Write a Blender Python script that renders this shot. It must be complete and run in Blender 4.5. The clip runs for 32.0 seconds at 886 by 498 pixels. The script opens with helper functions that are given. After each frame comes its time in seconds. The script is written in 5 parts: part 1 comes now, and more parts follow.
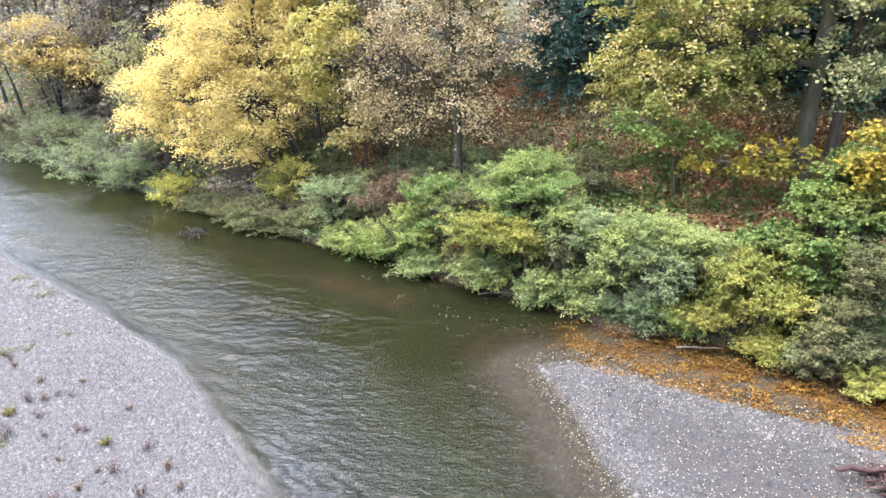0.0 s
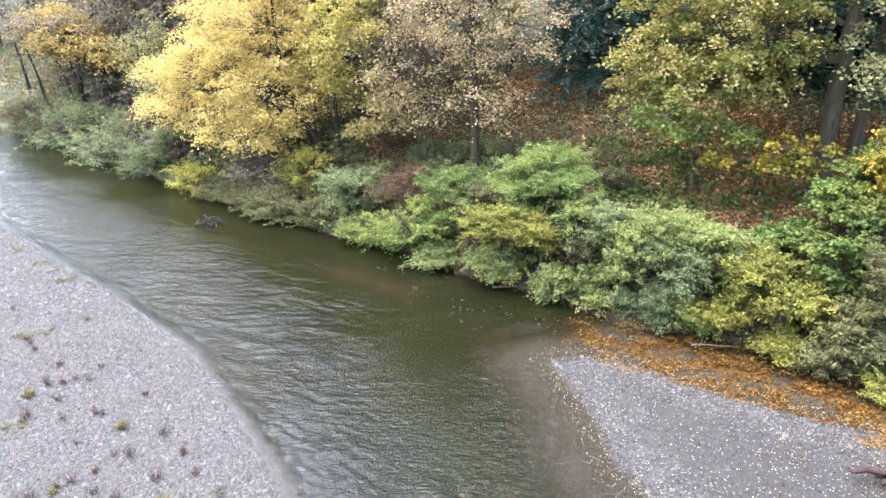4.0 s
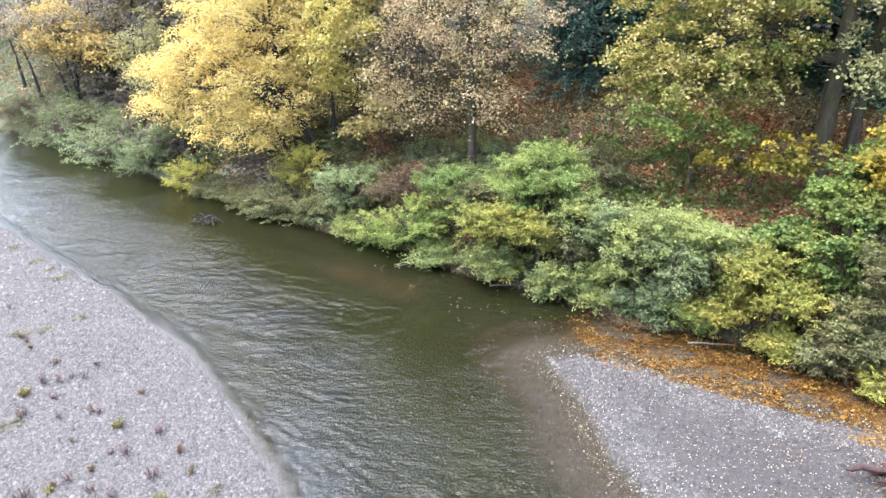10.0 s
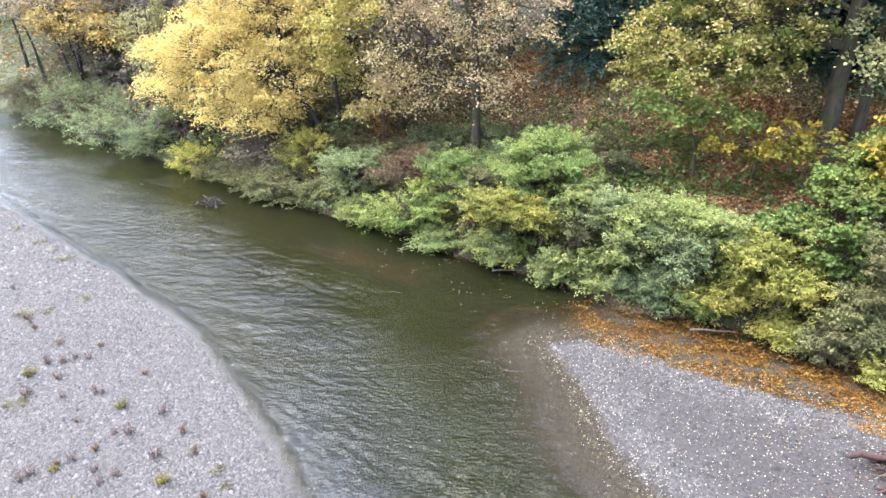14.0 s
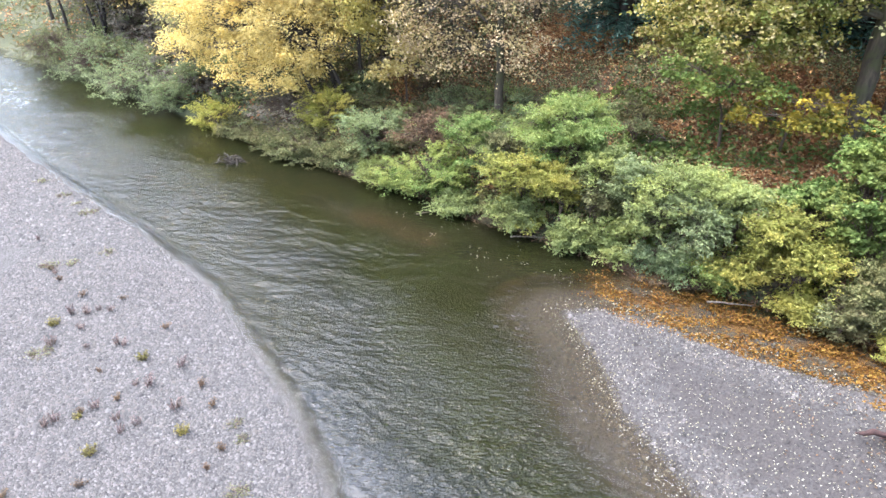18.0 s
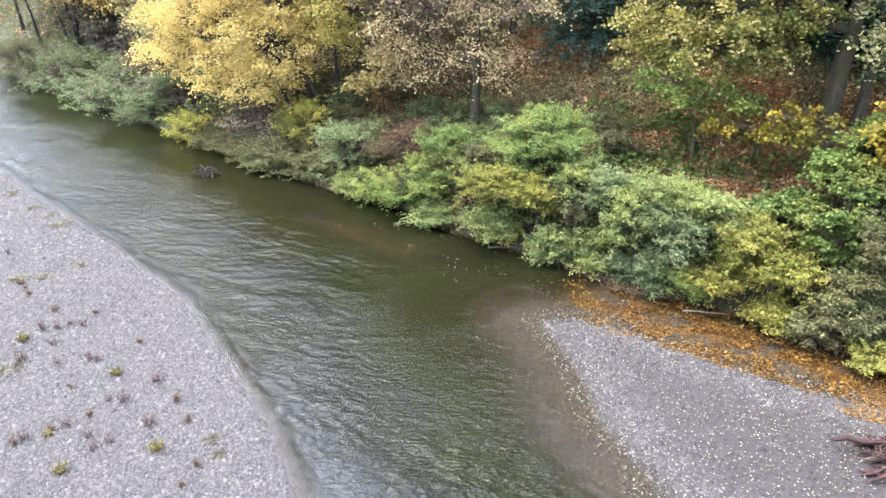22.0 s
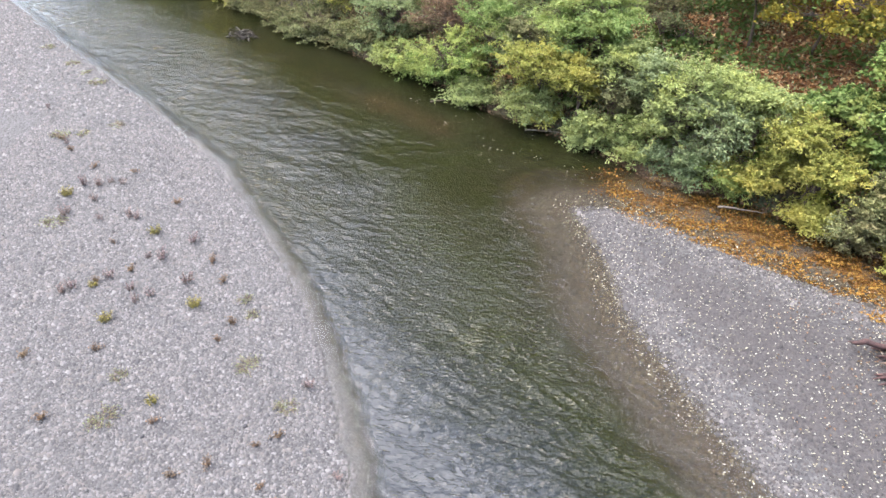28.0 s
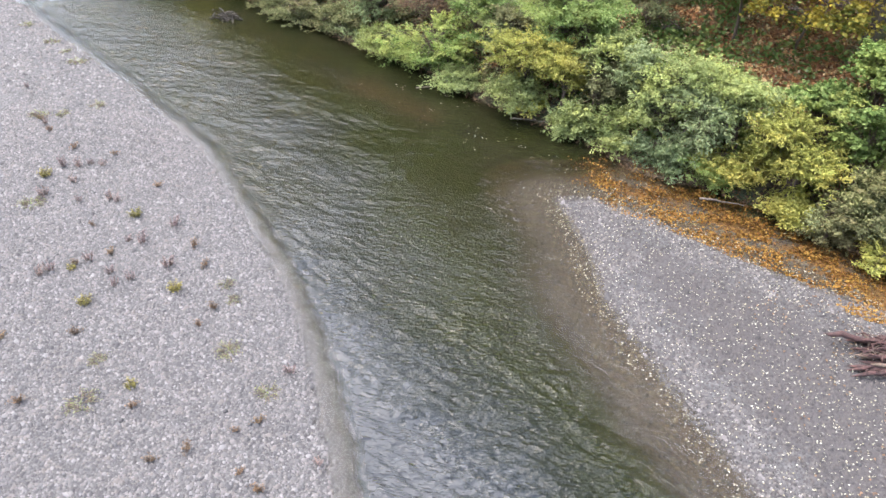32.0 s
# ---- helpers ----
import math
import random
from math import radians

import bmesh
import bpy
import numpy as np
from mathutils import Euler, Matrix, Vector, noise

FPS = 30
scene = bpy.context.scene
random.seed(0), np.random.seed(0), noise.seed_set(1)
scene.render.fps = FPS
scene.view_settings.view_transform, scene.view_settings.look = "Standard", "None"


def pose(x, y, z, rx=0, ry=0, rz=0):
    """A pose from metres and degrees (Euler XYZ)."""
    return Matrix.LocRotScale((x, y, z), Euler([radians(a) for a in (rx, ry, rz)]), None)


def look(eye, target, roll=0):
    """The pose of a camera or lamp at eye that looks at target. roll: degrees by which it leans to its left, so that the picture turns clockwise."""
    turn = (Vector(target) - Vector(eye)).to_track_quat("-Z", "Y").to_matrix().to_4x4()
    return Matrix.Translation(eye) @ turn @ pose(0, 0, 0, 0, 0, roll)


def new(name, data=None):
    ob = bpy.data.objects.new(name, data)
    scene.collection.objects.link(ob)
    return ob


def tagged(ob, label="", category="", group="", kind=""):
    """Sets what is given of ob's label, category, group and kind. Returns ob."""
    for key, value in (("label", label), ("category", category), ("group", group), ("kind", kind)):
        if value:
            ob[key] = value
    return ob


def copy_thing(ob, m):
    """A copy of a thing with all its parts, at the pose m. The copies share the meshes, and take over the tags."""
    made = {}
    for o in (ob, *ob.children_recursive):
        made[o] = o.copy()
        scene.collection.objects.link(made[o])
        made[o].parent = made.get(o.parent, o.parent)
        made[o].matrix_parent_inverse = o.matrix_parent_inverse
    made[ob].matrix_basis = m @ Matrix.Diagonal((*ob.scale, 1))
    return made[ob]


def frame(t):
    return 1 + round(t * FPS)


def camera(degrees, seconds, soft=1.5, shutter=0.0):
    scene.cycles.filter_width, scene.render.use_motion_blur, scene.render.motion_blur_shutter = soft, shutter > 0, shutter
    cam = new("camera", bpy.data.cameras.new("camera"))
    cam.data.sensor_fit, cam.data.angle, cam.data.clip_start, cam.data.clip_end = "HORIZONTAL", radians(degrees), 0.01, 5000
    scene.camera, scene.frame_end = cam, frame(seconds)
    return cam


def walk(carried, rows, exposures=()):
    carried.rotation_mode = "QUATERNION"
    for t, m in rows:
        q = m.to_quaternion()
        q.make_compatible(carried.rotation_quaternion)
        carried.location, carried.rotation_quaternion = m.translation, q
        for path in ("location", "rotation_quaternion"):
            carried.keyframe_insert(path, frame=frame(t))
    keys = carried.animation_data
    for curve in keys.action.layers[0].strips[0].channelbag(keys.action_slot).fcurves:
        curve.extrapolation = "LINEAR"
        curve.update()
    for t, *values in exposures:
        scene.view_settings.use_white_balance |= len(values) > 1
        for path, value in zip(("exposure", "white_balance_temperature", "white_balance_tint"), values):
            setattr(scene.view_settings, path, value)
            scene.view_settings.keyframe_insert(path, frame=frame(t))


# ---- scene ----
# A shallow river seen from a bridge rail: gravel bars, a wooded autumn bank across the water.
EYE_HEIGHT = 9.0

# ---- camera ----
cam = camera(65.67, 32.0, soft=1.5)
# seconds, then the turn of the camera about x, y and z in degrees; it stands still at the rail
TURNS = [
    (0.0, 68.0, -0.0, 0.0), (0.5, 68.061, 0.223, 0.06), (1.0, 68.008, 0.032, 0.049), (1.5, 68.145, 0.13, -0.369),
    (2.0, 68.224, 0.169, -0.124), (2.5, 68.114, 0.003, 0.148), (3.0, 67.938, 0.116, 0.591), (3.5, 67.447, -0.496, 1.603),
    (5.5, 67.33, -0.303, 1.398), (6.0, 67.339, -0.307, 1.346), (6.5, 67.834, -0.529, 0.93), (7.0, 67.614, -0.405, 1.421),
    (7.5, 67.389, -0.576, 0.969), (8.0, 67.52, -0.69, 0.718), (8.5, 67.422, -0.611, 1.01), (9.0, 67.262, -0.419, 1.179),
    (9.5, 67.27, -0.518, 1.35), (10.0, 67.235, -0.578, 1.353), (10.5, 67.087, -0.673, 1.463), (11.0, 66.73, -0.427, 1.419),
    (11.5, 66.77, -0.506, 1.408), (12.0, 66.721, -0.776, 1.887), (12.5, 66.453, -1.081, 2.127), (13.0, 66.163, -1.02, 1.822),
    (13.5, 66.173, -1.306, 1.248), (14.0, 65.938, -0.949, 1.763), (14.5, 66.088, -0.874, 1.611), (16.5, 64.919, -1.478, 1.685),
    (17.0, 63.848, -1.525, 2.435), (17.5, 63.146, -1.245, 4.484), (18.0, 62.911, -1.852, 3.892), (18.5, 62.932, -1.948, 3.757),
    (19.0, 63.102, -2.494, 3.049), (19.5, 62.403, -2.282, 3.501), (20.0, 62.699, -2.411, 3.059), (20.5, 63.456, -3.59, 1.144),
    (21.0, 63.09, -3.262, 1.549), (21.5, 64.072, -3.045, 1.383), (22.0, 63.904, -2.365, 2.075), (22.5, 63.623, -2.409, 2.332),
    (23.0, 63.222, -2.536, 2.799), (23.5, 62.697, -2.585, 3.445), (24.0, 62.477, -2.752, 3.269), (24.5, 61.533, -3.11, 3.66),
    (25.0, 60.534, -3.296, 3.826), (25.5, 59.288, -3.898, 4.098), (26.0, 56.394, -3.717, 5.078), (26.5, 56.142, -3.898, 4.735),
    (28.5, 52.99, -4.011, 6.468), (29.0, 52.782, -4.342, 6.177), (29.5, 52.538, -4.862, 5.846), (30.0, 52.52, -4.958, 5.783),
    (30.5, 52.402, -5.378, 5.618), (31.0, 52.389, -5.383, 5.554), (31.5, 52.226, -5.67, 5.36), (32.0, 52.663, -5.498, 5.576)]
walk(cam, [(t, pose(0, 0, EYE_HEIGHT, rx, ry, rz)) for t, rx, ry, rz in TURNS],
     exposures=[(0, 2.58, 6330, 10), (17, 2.58, 6330, 10), (23, 2.50, 6430, 10), (29, 2.40, 6620, 10), (32, 2.40, 6620, 10)])

# ---- world and sun: a bright overcast sky ----
world = bpy.data.worlds.new("overcast_sky")
scene.world = world
world.use_nodes = True
wn, wl = world.node_tree.nodes, world.node_tree.links
wn.clear()
sky = wn.new("ShaderNodeTexSky")
sky.sky_type = "NISHITA"
sky.sun_disc = False
sky.sun_elevation = radians(64)
sky.sun_rotation = radians(-74)
sky.air_density, sky.dust_density, sky.ozone_density = 1.0, 4.0, 1.0
grey = wn.new("ShaderNodeHueSaturation")
grey.inputs["Saturation"].default_value = 0.95
back = wn.new("ShaderNodeBackground")
back.inputs["Strength"].default_value = 0.15
wout = wn.new("ShaderNodeOutputWorld")
wl.new(sky.outputs[0], grey.inputs["Color"])
wl.new(grey.outputs[0], back.inputs["Color"])
wl.new(back.outputs[0], wout.inputs["Surface"])

lamp = bpy.data.lights.new("sun", "SUN")
lamp.energy, lamp.angle, lamp.color = 1.7, radians(95), (0.945, 0.965, 1.0)
sun = new("sun", lamp)
sun.matrix_world = look((-10.5, 3.0, 23), (0, 0, 0))

# ---- materials ----
def material(name):
    m = bpy.data.materials.new(name)
    m.use_nodes = True
    n, l = m.node_tree.nodes, m.node_tree.links
    n.clear()
    out = n.new("ShaderNodeOutputMaterial")
    return m, n, l, out


def ramp(n, stops, mode="LINEAR"):
    r = n.new("ShaderNodeValToRGB")
    r.color_ramp.interpolation = mode
    e = r.color_ramp.elements
    while len(e) < len(stops):
        e.new(0.5)
    for el, (p, c) in zip(e, stops):
        el.position, el.color = p, (*c, 1)
    return r


def noise_tex(n, l, vec, scale, detail=4.0, rough=0.55):
    t = n.new("ShaderNodeTexNoise")
    t.inputs["Scale"].default_value, t.inputs["Detail"].default_value, t.inputs["Roughness"].default_value = scale, detail, rough
    l.new(vec, t.inputs["Vector"])
    return t.outputs["Fac"]


def mixed(n, l, fac, a, b, kind="MIX"):
    m = n.new("ShaderNodeMix")
    m.data_type, m.blend_type = "RGBA", kind
    for socket, v in ((m.inputs[0], fac), (m.inputs[6], a), (m.inputs[7], b)):
        if isinstance(v, (int, float)):
            socket.default_value = v
        elif isinstance(v, tuple):
            socket.default_value = (*v, 1)
        else:
            l.new(v, socket)
    return m.outputs[2]


def maths(n, l, op, a, b=0.0):
    m = n.new("ShaderNodeMath")
    m.operation, m.use_clamp = op, False
    for socket, v in ((m.inputs[0], a), (m.inputs[1], b)):
        if isinstance(v, (int, float)):
            socket.default_value = v
        else:
            l.new(v, socket)
    return m.outputs[0]


def place_of(n):
    g = n.new("ShaderNodeNewGeometry")
    return g.outputs["Position"], g.outputs["Random Per Island"]


def leaf_material(name, stops, patch=None, patch_scale=0.9, through_light=0.42, rough=0.62):
    """Leaves: each leaf takes its own tone, clumps drift towards a second tone, and some light comes through."""
    m, n, l, out = material(name)
    pos, isl = place_of(n)
    col = ramp(n, stops)
    l.new(isl, col.inputs[0])
    c = col.outputs[0]
    spray = {}
    for key in ("tone", "turn"):
        a = n.new("ShaderNodeAttribute")
        a.attribute_name = key
        spray[key] = a.outputs["Fac"]
    if patch:
        f = noise_tex(n, l, pos, patch_scale, 3.0)
        sharp = n.new("ShaderNodeMapRange")
        sharp.inputs[1].default_value, sharp.inputs[2].default_value = 0.48, 0.62
        l.new(f, sharp.inputs[0])
        turned = maths(n, l, "ADD", maths(n, l, "MULTIPLY", sharp.outputs[0], 0.45), maths(n, l, "MULTIPLY", spray["turn"], 0.75))
        c = mixed(n, l, maths(n, l, "MINIMUM", turned, 0.92), c, patch)
    shade = n.new("ShaderNodeHueSaturation")
    l.new(maths(n, l, "ADD", maths(n, l, "MULTIPLY", spray["tone"], 0.22), 1.0), shade.inputs["Value"])
    l.new(c, shade.inputs["Color"])
    c = shade.outputs[0]
    info = n.new("ShaderNodeObjectInfo")
    own = ramp(n, [(0.0, (0.82, 0.86, 0.86)), (0.5, (1.0, 1.0, 1.0)), (1.0, (1.10, 1.10, 0.98))])
    l.new(info.outputs["Random"], own.inputs[0])
    c = mixed(n, l, 1.0, c, own.outputs[0], "MULTIPLY")
    spots = noise_tex(n, l, pos, 45.0, 2.0)
    c = mixed(n, l, maths(n, l, "MULTIPLY", spots, 0.16), c, (0.10, 0.07, 0.03), "MIX")
    p = n.new("ShaderNodeBsdfPrincipled")
    p.inputs["Roughness"].default_value = rough
    p.inputs["Specular IOR Level"].default_value = 0.15
    l.new(c, p.inputs["Base Color"])
    tr = n.new("ShaderNodeBsdfTranslucent")
    l.new(c, tr.inputs["Color"])
    mx = n.new("ShaderNodeMixShader")
    mx.inputs[0].default_value = through_light
    l.new(p.outputs[0], mx.inputs[1])
    l.new(tr.outputs[0], mx.inputs[2])
    l.new(mx.outputs[0], out.inputs[0])
    return m


def bark_material(name, dark, light, moss=None, scale=9.0):
    m, n, l, out = material(name)
    tc = n.new("ShaderNodeTexCoord")
    mp = n.new("ShaderNodeMapping")
    mp.inputs["Scale"].default_value = (1, 1, 0.22)
    l.new(tc.outputs["Object"], mp.inputs[0])
    f = noise_tex(n, l, mp.outputs[0], scale, 6.0, 0.65)
    col = ramp(n, [(0.3, dark), (0.7, light)])
    l.new(f, col.inputs[0])
    c = col.outputs[0]
    if moss:
        g = noise_tex(n, l, tc.outputs["Object"], 1.6, 4.0)
        gr = ramp(n, [(0.48, (0, 0, 0)), (0.62, (1, 1, 1))])
        l.new(g, gr.inputs[0])
        c = mixed(n, l, gr.outputs[0], c, moss)
    p = n.new("ShaderNodeBsdfPrincipled")
    p.inputs["Roughness"].default_value = 0.85
    l.new(c, p.inputs["Base Color"])
    b = n.new("ShaderNodeBump")
    b.inputs["Strength"].default_value, b.inputs["Distance"].default_value = 0.8, 0.03
    l.new(f, b.inputs["Height"])
    l.new(b.outputs[0], p.inputs["Normal"])
    l.new(p.outputs[0], out.inputs[0])
    return m


def stone_material(name, pale=1.0, tint=(1.0, 1.0, 1.0)):
    m, n, l, out = material(name)
    pos, isl = place_of(n)
    info = n.new("ShaderNodeObjectInfo")
    r = maths(n, l, "FRACT", maths(n, l, "ADD", isl, info.outputs["Random"]))
    col = ramp(n, [(0.0, (0.020, 0.019, 0.023)), (0.3, (0.048, 0.046, 0.050)), (0.6, (0.084, 0.080, 0.083)),
                   (0.75, (0.090, 0.079, 0.074)), (0.9, (0.122, 0.117, 0.118)), (1.0, (0.170, 0.164, 0.166))])
    l.new(r, col.inputs[0])
    for el in col.color_ramp.elements:
        el.color = [v * pale * k for v, k in zip(el.color[:3], tint)] + [1]
    f = noise_tex(n, l, pos, 60.0, 3.0)
    c = mixed(n, l, maths(n, l, "MULTIPLY", f, 0.2), col.outputs[0], (0.092, 0.086, 0.081))
    big = noise_tex(n, l, pos, 0.35, 3.0)
    c = mixed(n, l, maths(n, l, "MULTIPLY", big, 0.2), c, (0.13 * pale, 0.122 * pale, 0.125 * pale))
    p = n.new("ShaderNodeBsdfPrincipled")
    p.inputs["Roughness"].default_value = 0.78
    l.new(c, p.inputs["Base Color"])
    b = n.new("ShaderNodeBump")
    b.inputs["Strength"].default_value, b.inputs["Distance"].default_value = 0.4, 0.006
    l.new(f, b.inputs["Height"])
    l.new(b.outputs[0], p.inputs["Normal"])
    l.new(p.outputs[0], out.inputs[0])
    return m


def ground_material():
    """River gravel, leaf-strewn soil on the slope, and algae-grown stones on the bed, by masks laid on the sheet."""
    m, n, l, out = material("river_ground")
    pos, _ = place_of(n)
    masks = {}
    for key in ("slope", "bed", "leafy", "green", "rust", "mat", "silt"):
        a = n.new("ShaderNodeAttribute")
        a.attribute_name = key
        masks[key] = a.outputs["Fac"]
    v = n.new("ShaderNodeTexVoronoi")
    v.inputs["Scale"].default_value = 17.0
    l.new(pos, v.inputs["Vector"])
    v2 = n.new("ShaderNodeTexVoronoi")
    v2.inputs["Scale"].default_value = 42.0
    l.new(pos, v2.inputs["Vector"])
    sep = n.new("ShaderNodeSeparateColor")
    l.new(v.outputs["Color"], sep.inputs[0])
    gravel = ramp(n, [(0.0, (0.030, 0.029, 0.032)), (0.4, (0.050, 0.048, 0.051)), (0.8, (0.072, 0.069, 0.071)), (1.0, (0.110, 0.106, 0.107))])
    l.new(sep.outputs[0], gravel.inputs[0])
    sep2 = n.new("ShaderNodeSeparateColor")
    l.new(v2.outputs["Color"], sep2.inputs[0])
    fine = ramp(n, [(0.0, (0.036, 0.035, 0.035)), (1.0, (0.084, 0.080, 0.083))])
    l.new(sep2.outputs[1], fine.inputs[0])
    patch = noise_tex(n, l, pos, 0.5, 5.0)
    stones = mixed(n, l, patch, gravel.outputs[0], fine.outputs[0])
    # darker between the stones: crevice shade put into the colour
    gap_shade = ramp(n, [(0.0, (1, 1, 1)), (0.55, (0.9, 0.9, 0.9)), (0.8, (0.45, 0.45, 0.45))])
    l.new(v.outputs["Distance"], gap_shade.inputs[0])
    stones = mixed(n, l, 0.6, stones, gap_shade.outputs[0], "MULTIPLY")
    stones = mixed(n, l, maths(n, l, "MULTIPLY", masks["silt"], 0.75), stones, (0.036, 0.031, 0.032))
    # the bed: stones under brown and olive algae
    alg = noise_tex(n, l, pos, 0.55, 4.0)
    algae = ramp(n, [(0.3, (0.013, 0.014, 0.004)), (0.5, (0.022, 0.023, 0.005)), (0.7, (0.031, 0.023, 0.010))])
    l.new(alg, algae.inputs[0])
    bedstones = mixed(n, l, 0.45, algae.outputs[0], stones, "MULTIPLY")
    bed = mixed(n, l, 0.8, stones, mixed(n, l, 0.5, bedstones, (0.055, 0.036, 0.020)))
    wetness = n.new("ShaderNodeMapRange")
    wetness.inputs[2].default_value = 0.6
    l.new(masks["bed"], wetness.inputs[0])
    rusty = ramp(n, [(0.35, (0.017, 0.011, 0.006)), (0.6, (0.038, 0.025, 0.015))])
    l.new(noise_tex(n, l, pos, 11.0, 4.0), rusty.inputs[0])
    bed = mixed(n, l, masks["rust"], bed, rusty.outputs[0])
    algae_deep = mixed(n, l, maths(n, l, "MULTIPLY", masks["rust"], 0.6), algae.outputs[0], rusty.outputs[0])
    bedc = mixed(n, l, wetness.outputs[0], stones, mixed(n, l, masks["bed"], bed, algae_deep))
    bedc = mixed(n, l, maths(n, l, "MULTIPLY", masks["rust"], 0.8), bedc, rusty.outputs[0])
    leafmat = ramp(n, [(0.3, (0.030, 0.014, 0.005)), (0.5, (0.095, 0.045, 0.009)), (0.7, (0.18, 0.095, 0.018))])
    l.new(noise_tex(n, l, pos, 9.0, 5.0, 0.7), leafmat.inputs[0])
    bedc = mixed(n, l, masks["mat"], bedc, leafmat.outputs[0])
    # the slope: soil, rusty leaf litter, moss and ground plants
    f1 = noise_tex(n, l, pos, 7.0, 6.0, 0.7)
    f2 = noise_tex(n, l, pos, 0.45, 4.0)
    soil = ramp(n, [(0.3, (0.034, 0.024, 0.016)), (0.5, (0.085, 0.055, 0.032)), (0.7, (0.140, 0.088, 0.050))])
    l.new(f1, soil.inputs[0])
    litter = ramp(n, [(0.3, (0.090, 0.038, 0.018)), (0.5, (0.200, 0.084, 0.036)), (0.72, (0.300, 0.158, 0.066))])
    l.new(f1, litter.inputs[0])
    mossy = ramp(n, [(0.35, (0.028, 0.034, 0.016)), (0.65, (0.075, 0.084, 0.038))])
    l.new(f1, mossy.inputs[0])
    slope = mixed(n, l, masks["leafy"], soil.outputs[0], litter.outputs[0])
    slope = mixed(n, l, masks["green"], slope, mossy.outputs[0])
    c = mixed(n, l, masks["slope"], bedc, slope)
    p = n.new("ShaderNodeBsdfPrincipled")
    p.inputs["Roughness"].default_value = 0.88
    l.new(c, p.inputs["Base Color"])
    b = n.new("ShaderNodeBump")
    b.inputs["Strength"].default_value, b.inputs["Distance"].default_value = 0.7, 0.03
    h = maths(n, l, "ADD", maths(n, l, "MULTIPLY", v.outputs["Distance"], -1.0), maths(n, l, "MULTIPLY", f1, 0.6))
    l.new(h, b.inputs["Height"])
    l.new(b.outputs[0], p.inputs["Normal"])
    l.new(p.outputs[0], out.inputs[0])
    return m


def water_material():
    """Clear, slightly green water: gloss by Fresnel over a tinted see-through body."""
    m, n, l, out = material("river_water")
    pos, _ = place_of(n)
    mp = n.new("ShaderNodeMapping")
    mp.inputs["Rotation"].default_value = (0, 0, radians(20))
    mp.inputs["Scale"].default_value = (0.55, 1.3, 1)
    l.new(pos, mp.inputs[0])
    # broad hollow facets that meet in sharp crests, with finer ripples on them
    w1 = noise_tex(n, l, mp.outputs[0], 6.5, 2.0, 0.5)
    w2 = noise_tex(n, l, mp.outputs[0], 15.0, 2.0, 0.5)
    crest1 = maths(n, l, "ABSOLUTE", maths(n, l, "SUBTRACT", w1, 0.5))
    crest2 = maths(n, l, "ABSOLUTE", maths(n, l, "SUBTRACT", w2, 0.5))
    h = maths(n, l, "MULTIPLY", maths(n, l, "ADD", crest1, maths(n, l, "MULTIPLY", crest2, 0.2)), -2.3)
    calm = noise_tex(n, l, pos, 0.28, 3.0)
    strength = n.new("ShaderNodeMapRange")
    strength.inputs[1].default_value, strength.inputs[2].default_value = 0.35, 0.65
    strength.inputs[3].default_value, strength.inputs[4].default_value = 0.35, 1.0
    l.new(calm, strength.inputs[0])
    b = n.new("ShaderNodeBump")
    b.inputs["Distance"].default_value = 0.055
    murk = n.new("ShaderNodeAttribute")
    murk.attribute_name = "murk"
    lively = n.new("ShaderNodeAttribute")
    lively.attribute_name = "ripple"
    # the shallows lie smoother than the deep water
    l.new(maths(n, l, "MULTIPLY", maths(n, l, "MULTIPLY", strength.outputs[0], lively.outputs["Fac"]), maths(n, l, "ADD", maths(n, l, "MULTIPLY", murk.outputs["Fac"], 0.9), 0.2)), b.inputs["Strength"])
    l.new(h, b.inputs["Height"])
    clear = n.new("ShaderNodeBsdfTransparent")
    clear.inputs["Color"].default_value = (0.93, 0.93, 0.90, 1)
    silt = n.new("ShaderNodeBsdfDiffuse")
    # near side blue-grey: pale gravel plus painted sky reflection; then olive weed, brown algae towards the bar
    zone = n.new("ShaderNodeAttribute")
    zone.attribute_name = "zone"
    tone = ramp(n, [(0.0, (0.046, 0.049, 0.053)), (0.12, (0.024, 0.027, 0.028)), (0.28, (0.012, 0.014, 0.011)), (0.52, (0.011, 0.013, 0.004)), (0.74, (0.012, 0.012, 0.006)), (0.92, (0.025, 0.018, 0.009))])
    l.new(maths(n, l, "ADD", zone.outputs["Fac"], maths(n, l, "ADD", maths(n, l, "MULTIPLY", maths(n, l, "SUBTRACT", noise_tex(n, l, pos, 0.5, 4.0), 0.5), 0.5),
          maths(n, l, "MULTIPLY", maths(n, l, "SUBTRACT", noise_tex(n, l, pos, 7.0, 3.0), 0.5), 0.45))), tone.inputs[0])
    l.new(tone.outputs[0], silt.inputs["Color"])
    l.new(b.outputs[0], silt.inputs["Normal"])
    body = n.new("ShaderNodeMixShader")
    l.new(murk.outputs["Fac"], body.inputs[0])
    l.new(clear.outputs[0], body.inputs[1])
    l.new(silt.outputs[0], body.inputs[2])
    gloss = n.new("ShaderNodeBsdfGlossy")
    gloss.inputs["Roughness"].default_value = 0.015
    l.new(b.outputs[0], gloss.inputs["Normal"])
    fr = n.new("ShaderNodeFresnel")
    fr.inputs["IOR"].default_value = 1.33
    l.new(b.outputs[0], fr.inputs["Normal"])
    mx = n.new("ShaderNodeMixShader")
    l.new(fr.outputs[0], mx.inputs[0])
    l.new(body.outputs[0], mx.inputs[1])
    l.new(gloss.outputs[0], mx.inputs[2])
    l.new(mx.outputs[0], out.inputs[0])
    return m


